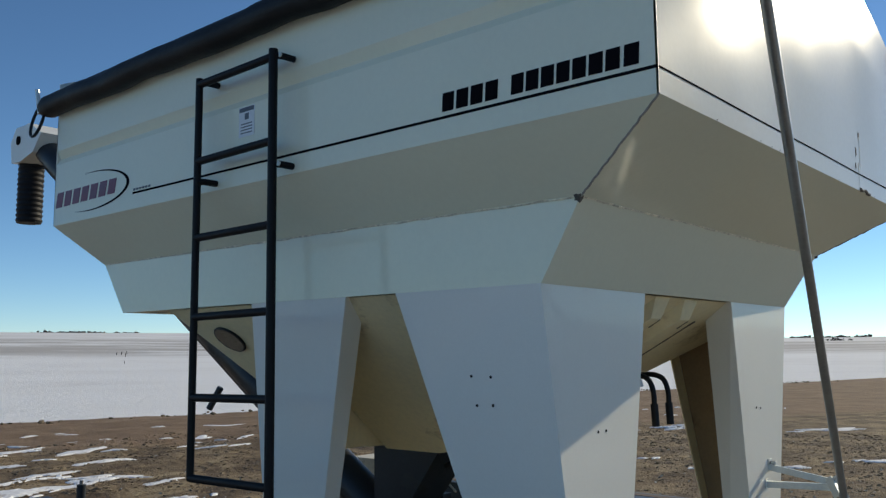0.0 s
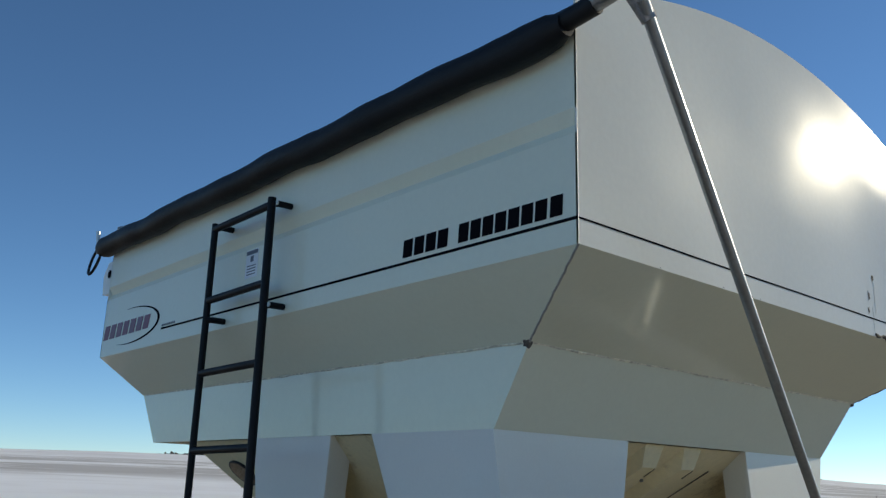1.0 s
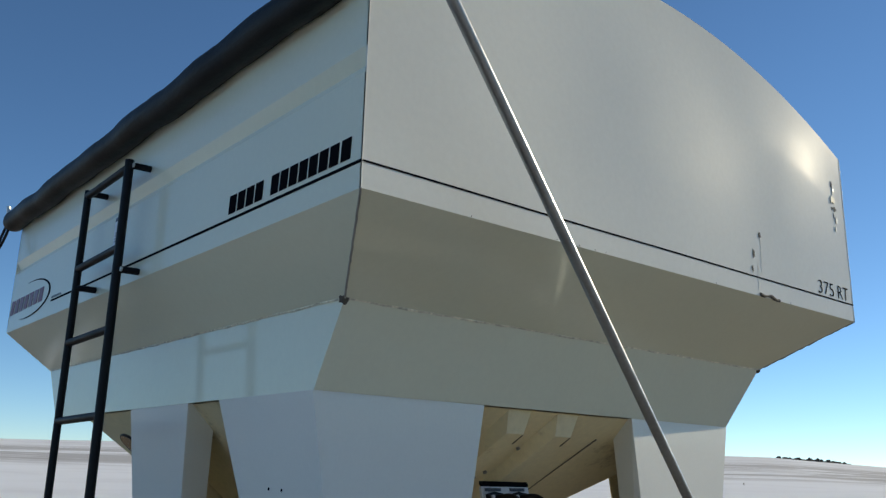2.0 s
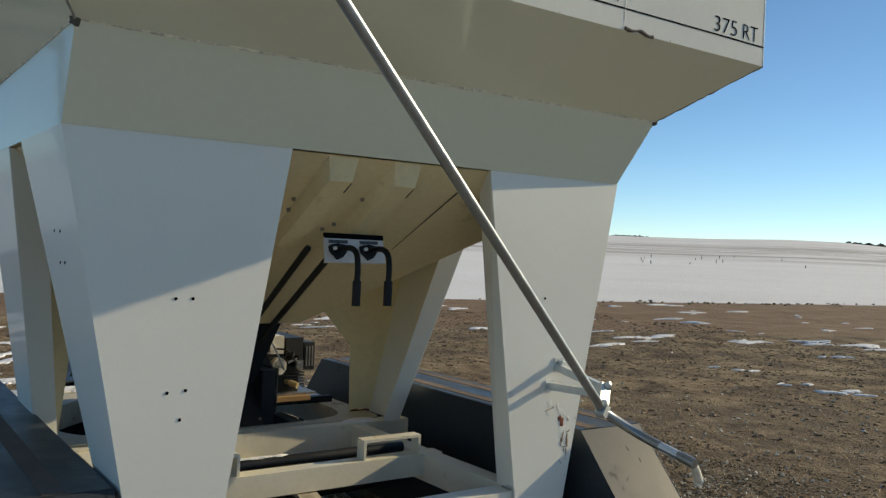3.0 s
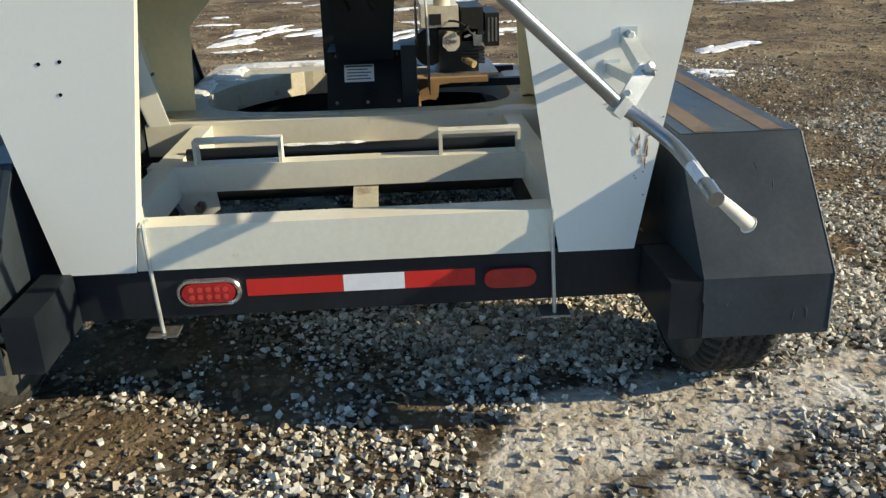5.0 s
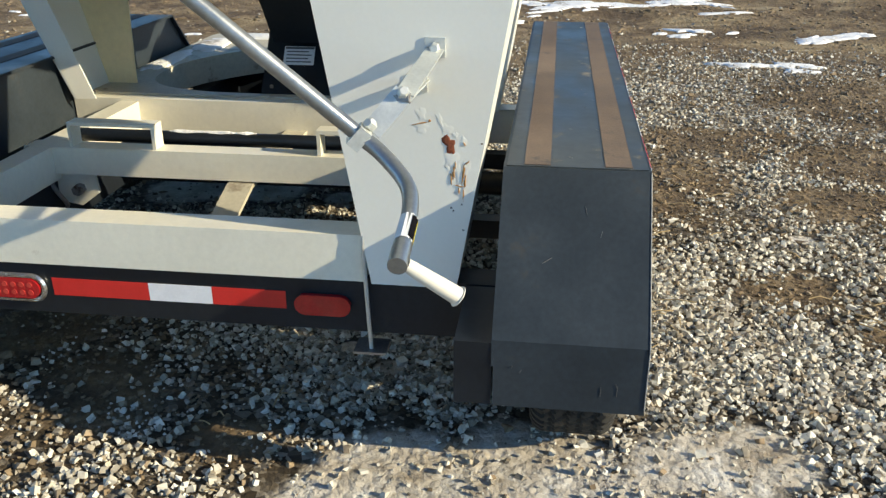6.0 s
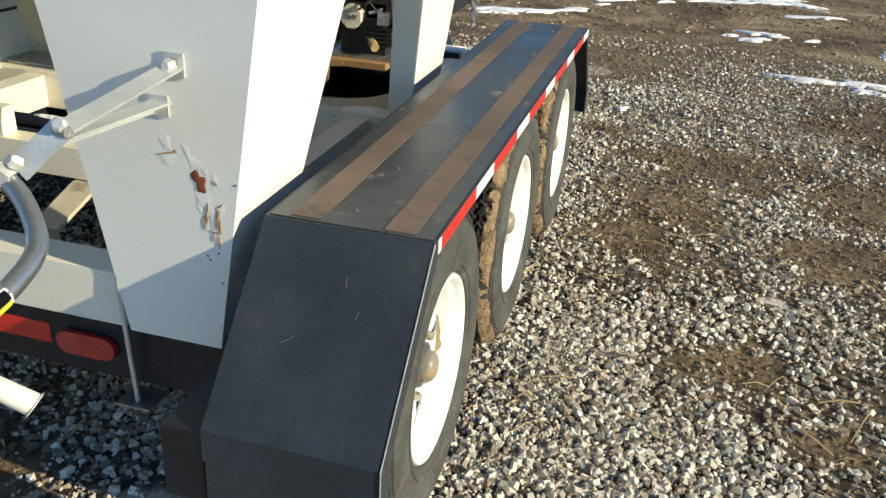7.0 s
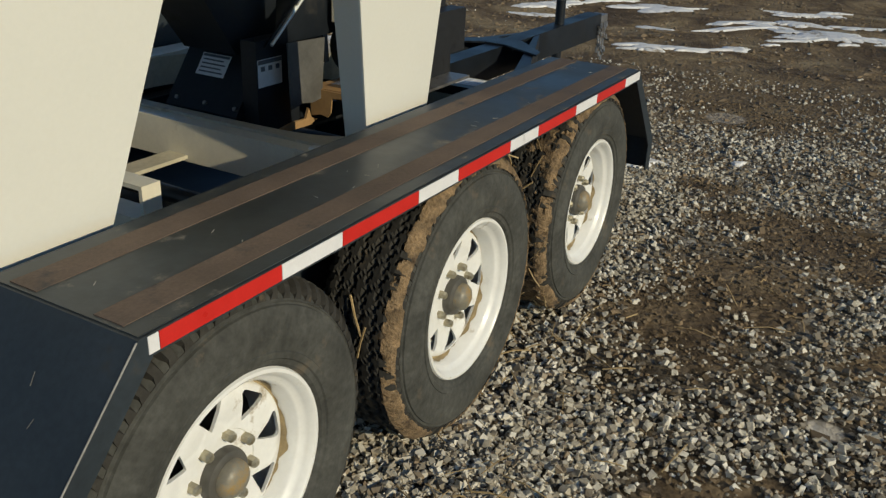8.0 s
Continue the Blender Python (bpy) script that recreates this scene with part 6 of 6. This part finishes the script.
near = lay(205000, -5.0, 1.4, -0.8, 2.8, lambda x, y: (1 - 0.99 * patchy(x, y)) ** 1.5 * np.clip((x + 5.0) / 1.8, 0.02, 1) * np.where((x < -0.7) & (y < 0.95), 0.35, 1.0) * np.clip(1 - (y - 1.75) * 0.8, 0.30, 1))
wide = lay(52000, -6.5, 1.7, -1.9, 4.2, lambda x, y: (1 - 0.97 * patchy(x, y)) ** 1.3 * np.clip((4.4 - y) / 1.2, 0.1, 1) * np.clip((x + 7.2) / 2.0, 0.15, 1))
x, y = np.concatenate([near[0], wide[0]]), np.concatenate([near[1], wide[1]])
size = 0.0058 + 0.0140 * rng.random(len(x)) ** 2.0
ob = scatter("gravel", np.stack([x, y, ground_height(x, y) + size * rng.uniform(-0.1, 0.75, len(x))], -1), size, 0.9, STONE, 1)
tagged(ob, "loose grey crushed-stone gravel", "gravel", kind="stuff")
x, y = lay(24000, -14, 2.5, -6, 13, lambda x, y: np.where((x > -6.5) & (x < 1.7) & (y > -1.9) & (y < 4.2), 0.0, 0.6) * (1 - 0.85 * patchy(x, y)) * np.clip(1.0 + x / 9.0 - np.clip(y - 4, 0, 9) * 0.11, 0.03, 1))
size = rng.uniform(0.5, 1.0, len(x)) ** 1.5 * 0.026
ob = scatter("far_gravel", np.stack([x, y, ground_height(x, y) + size * 0.2], -1), size, 0.65, STONE, 2)
tagged(ob, "thinner gravel spread over the yard", "gravel", kind="stuff")
x, y = lay(60000, -5.5, 1.6, -1.0, 4.6, lambda x, y: np.clip(0.12 + 0.9 * patchy(x, y) + 0.25 * np.clip(y - 2.2, 0, 1), 0, 0.8) * (1 - 0.93 * icy(x, y)))
size = 0.0040 + 0.0135 * rng.random(len(x)) ** 2.2
ob = scatter("muddy_gravel", np.stack([x, y, ground_height(x, y) + size * rng.uniform(-0.05, 0.35, len(x))], -1), size, 0.78, CLOD, 6)
tagged(ob, "brown mud-coated stones among the gravel", "gravel", kind="stuff")
x, y = lay(32000, -15, 1.5, -8, 15, lambda x, y: np.clip(np.maximum(-x / 7.0 - 0.1, (y - 3.2) / 4.0), 0.06, 1))
size = 0.008 + rng.random(len(x)) ** 2.5 * 0.045
ob = scatter("clods", np.stack([x, y, ground_height(x, y)], -1), size, 0.5, CLOD, 3)
tagged(ob, "brown clods of frozen mud", "clods", kind="stuff")


def snow_patches():
    r = random.Random(14)
    # x, y, half length, the way it lies in degrees
    spots = [(-8.8, 11.8, 1.2, 90), (-7.0, 13.9, 1.8, 60), (-5.3, 8.9, 0.2, 67), (-4.8, 9.2, 0.3, 67), (-3.0, 8.9, 0.6, 60), (-3.8, 8.6, 0.35, 66), (-5.4, 12.1, 0.4, 40), (-10.7, 9.2, 0.7, 77), (-6.6, 6.9, 0.3, 74),
             (-7.9, 9.6, 0.5, 100), (-10.2, 2.0, 0.6, 108), (-9.7, 3.2, 1.0, 80), (-11.4, 3.7, 0.7, 95), (-4.0, 15.8, 1.3, 56), (-2.2, 10.5, 0.6, 54), (-9.3, 2.0, 1.2, 105), (-7.4, 2.5, 0.5, 103), (-7.1, 3.9, 0.7, 120),
             (-5.5, 2.95, 0.55, 83), (-9.3, -1.8, 1.5, 132), (-11.0, 0.7, 0.7, 129), (-9.7, 0.8, 1.0, 120), (-8.8, 1.1, 0.7, 128), (-7.3, 0.25, 0.75, 132), (-4.02, 1.16, 0.34, 120), (-10.4, -1.7, 0.5, 140)]
    # each one lies broken into smaller pieces
    broken = []
    for x, y, s, lie in spots:
        c, d = math.cos(radians(lie)), math.sin(radians(lie))
        for k in range(6 if s > 0.4 else 3):
            u, v = s * r.uniform(-0.85, 0.85), s * r.gauss(0, 0.16)
            broken.append((x + u * c - v * d, y + u * d + v * c, s * r.uniform(0.18, 0.48), lie + r.gauss(0, 12)))
    spots = broken
    while len(spots) < 260:
        x, y = r.uniform(-17, -6.5), r.uniform(-13, 22)
        spots.append((x, y, r.uniform(0.08, 0.5) * min(1.2, (-x - 3) / 8), r.uniform(60, 130)))
    # Large unseen patches added round the yard to bounce light under the bin.
    spots += [(r.uniform(-6, 7), r.uniform(-12, -4.3), r.uniform(0.6, 1.6), r.uniform(0, 180)) for _ in range(90)] + [(r.uniform(3.6, 10), r.uniform(-6, 8), r.uniform(0.5, 1.3), r.uniform(0, 180)) for _ in range(40)]
    verts, faces = [], []
    for x, y, s, lie in spots:
        n, rings = 64, 4
        ph = [r.uniform(0, 6.28) for _ in range(8)]
        ax, turn = r.uniform(0.24, 0.42), radians(lie - 90)
        broad = x > 2 or y < -4
        ax, rough = (ax * 2.0, 0.22) if broad else (ax, 0.55)
        start = len(verts)
        verts.append((x, y, float(ground_height(np.float64(x), np.float64(y))) + 0.018))
        for k in range(1, rings + 1):
            for i in range(n):
                a = 2 * math.pi * i / n
                rad = s * (1 + 0.30 * math.sin(2 * a + ph[0]) + 0.22 * math.sin(3 * a + ph[1]) + 0.13 * math.sin(5 * a + ph[2])) * (1 + rough * noise.noise(Vector((x + s * math.cos(a) * 1.4, y + s * math.sin(a) * 1.4, 0)) * (1.6 / max(s, 0.3))) + 0.10 * noise.noise(Vector((x + s * math.cos(a), y + s * math.sin(a), 7)) * 6))
                u, v = rad * ax * k / rings * math.cos(a), rad * 0.95 * k / rings * math.sin(a)
                px, py = x + u * math.cos(turn) - v * math.sin(turn), y + u * math.sin(turn) + v * math.cos(turn)
                h = (0.018, 0.017, 0.012, -0.025)[k - 1] + (0.006 * noise.noise(Vector((px * 2, py * 2, 0))) if k < rings else 0)
                verts.append((px, py, float(ground_height(np.float64(px), np.float64(py))) + h))
        for i in range(n):
            j = (i + 1) % n
            faces.append((start, start + 1 + i, start + 1 + j))
            for k in range(rings - 1):
                p, q = start + 1 + k * n, start + 1 + (k + 1) * n
                faces += [(p + i, q + i, q + j), (p + i, q + j, p + j)]
    ob = from_arrays("snow_patches", np.array(verts), np.array(faces), SNOW)
    for p in ob.data.polygons:
        p.use_smooth = True
    tagged(ob, "thin melting patches of snow on the mud, with unseen ones added for bounce light", "snow", kind="stuff")


snow_patches()


def straw():
    r = random.Random(31)
    bm = bmesh.new()
    spots = [(r.uniform(-4.5, 0.8), r.uniform(0.6, 3.4)) for _ in range(45)] + [(b[0] + r.gauss(0, b[2] * 0.5), b[1] + r.gauss(0, b[2] * 0.5)) for b in BARE[:10] for _ in range(6)] + [(-1.62 + r.gauss(0, 0.16), 1.32 + r.gauss(0, 0.14)) for _ in range(40)] + [(-0.75 + r.gauss(0, 0.12), 1.50 + r.gauss(0, 0.12)) for _ in range(24)]
    for x, y in spots:
        z = float(ground_height(np.float64(x), np.float64(y))) + r.uniform(0.015, 0.035)
        a, ln = r.uniform(0, 6.28), 0.03 + 0.14 * r.random() ** 2
        p = Vector((x, y, z))
        d = Vector((math.cos(a), math.sin(a), r.uniform(-0.05, 0.12))) * ln
        tube(bm, [p, p + d * 0.5 + Vector((0, 0, r.uniform(0, 0.012))), p + d], r.uniform(0.0010, 0.0026), 4)
    ob = finish("straw", bm, STRAW)
    tagged(ob, "scattered stalks of dry straw on the gravel", "straw", kind="stuff")


straw()


def dry_grass():
    """Flattened dead grass in strips at the edge of the gravel, as thin bent blades."""
    g = np.random.default_rng(55)
    n = 26000
    x, y = g.uniform(-13.0, 1.0, n), g.uniform(0.6, 15.0, n)
    thick = np.sin(x * 1.1 + 0.9 * np.sin(y * 0.55)) * np.sin(y * 0.8 + 1.3 * np.sin(x * 0.6 + 1)) + 0.6 * np.sin(x * 3.1 + y * 0.7) * np.sin(y * 1.9)
    ok = (g.random(n) < np.clip(0.25 + 0.8 * thick, 0.03, 1)) & ((x < -5.0 + 0.25 * (y - 2)) | (y > 3.6)) & (x > -12 + 0.3 * y)
    x, y = x[ok], y[ok]
    n = len(x)
    z = ground_height(x, y) + 0.004
    a, ln, w = g.uniform(0, 2 * math.pi, n), g.uniform(0.03, 0.13, n), g.uniform(0.0012, 0.0030, n)
    lift = g.uniform(0.0, 0.5, n) * ln
    d, e = np.stack([np.cos(a), np.sin(a)], -1), np.stack([-np.sin(a), np.cos(a)], -1)
    base = np.stack([x, y], -1)
    mid, tip = base + d * (ln * 0.5)[:, None], base + d * ln[:, None]
    verts = np.zeros((n, 5, 3))
    for k, (p, q, up) in enumerate(((base, -w, 0 * z), (base, w, 0 * z), (mid, w * 0.8, lift * 0.8), (mid, -w * 0.8, lift * 0.8), (tip, 0 * w, lift))):
        verts[:, k, :2] = p + e * q[:, None]
        verts[:, k, 2] = z + up
    f = np.array([(0, 1, 2), (0, 2, 3), (3, 2, 4)])
    ob = from_arrays("dry_grass", verts.reshape(-1, 3), (f[None] + 5 * np.arange(n)[:, None, None]).reshape(-1, 3), STRAW)
    tagged(ob, "flattened dead grass along the edge of the yard", "grass", kind="stuff")


dry_grass()


def far_things():
    r = random.Random(77)
    v, f = ico()

    def clumps(name, azimuths, dist, height, count, label, category):
        pts, faces = [], []
        for k in range(count):
            a = radians(r.uniform(*azimuths))
            d = dist * r.uniform(0.97, 1.03)
            x, y = d * math.cos(a), d * math.sin(a)
            g = float(ground_height(np.float64(x), np.float64(y)))
            h = height * r.uniform(0.5, 1.0)
            for j in range(5):
                s = h * r.uniform(0.18, 0.36)
                c = np.array((x + r.gauss(0, h * 0.45), y + r.gauss(0, h * 0.45), g + h * r.uniform(0.2, 0.85)))
                faces.append(f + 12 * len(pts))
                pts.append(v * np.array((s, s, s * r.uniform(0.7, 1.3))) * np.array([[r.uniform(0.7, 1.3)] for _ in range(12)]) + c)
        ob = from_arrays(name, np.concatenate(pts), np.concatenate(faces), TREES)
        tagged(ob, label, category, kind="stuff")

    clumps("far_shelterbelt", (150.2, 156.4), 640, 3.2, 110, "dark shelterbelt of bare trees on the far ridge", "trees")
    clumps("far_shelterbelt", (131.2, 133.4), 640, 3.0, 60, "dark shelterbelt of bare trees on the far ridge", "trees")
    clumps("far_shelterbelt", (115.3, 119.2), 700, 4.6, 150, "dark shelterbelt of bare trees on the far ridge", "trees")
    clumps("far_shelterbelt", (104.0, 110.3), 700, 3.0, 110, "dark shelterbelt of bare trees on the far ridge", "trees")
    clumps("far_bush", (105.0, 106.5), 420, 1.5, 12, "bare bushes standing in the snow field", "bush")
    bm = bmesh.new()
    for k in range(34):
        a = radians(r.choice((127.0, 127.6, 126.4, 152.0, 140.0, 122.0, 112.0, 131.0, 136.0)) + r.gauss(0, 0.5))
        d = r.uniform(120, 210)
        x, y = d * math.cos(a), d * math.sin(a)
        g = float(ground_height(np.float64(x), np.float64(y)))
        tube(bm, [(x, y, g - 0.1), (x + r.uniform(-.1, .1), y, g + r.uniform(0.3, 0.7))], r.uniform(0.03, 0.07), 5)
    ob = finish("fence_posts", bm, TREES)
    tagged(ob, "far fence posts and weed stalks in the snow", "posts", kind="stuff")


    pts, faces = [], []
    for k in range(300):
        y = r.uniform(-25, 45)
        x = -21.9 + 0.21 * y + r.gauss(0, 0.35)
        s = r.uniform(0.015, 0.05)
        g = float(ground_height(np.float64(x), np.float64(y)))
        faces.append(f + 12 * len(pts))
        pts.append(v * np.array((s * 1.5, s * 1.5, s)) * np.array([[r.uniform(0.5, 1.5)] for _ in range(12)]) + np.array((x, y, g + s * 0.4)))
    ob = from_arrays("road_edge_weeds", np.concatenate(pts), np.concatenate(faces), CLOD)
    tagged(ob, "dark weeds and clods along the edge of the snow", "weeds", kind="stuff")


far_things()
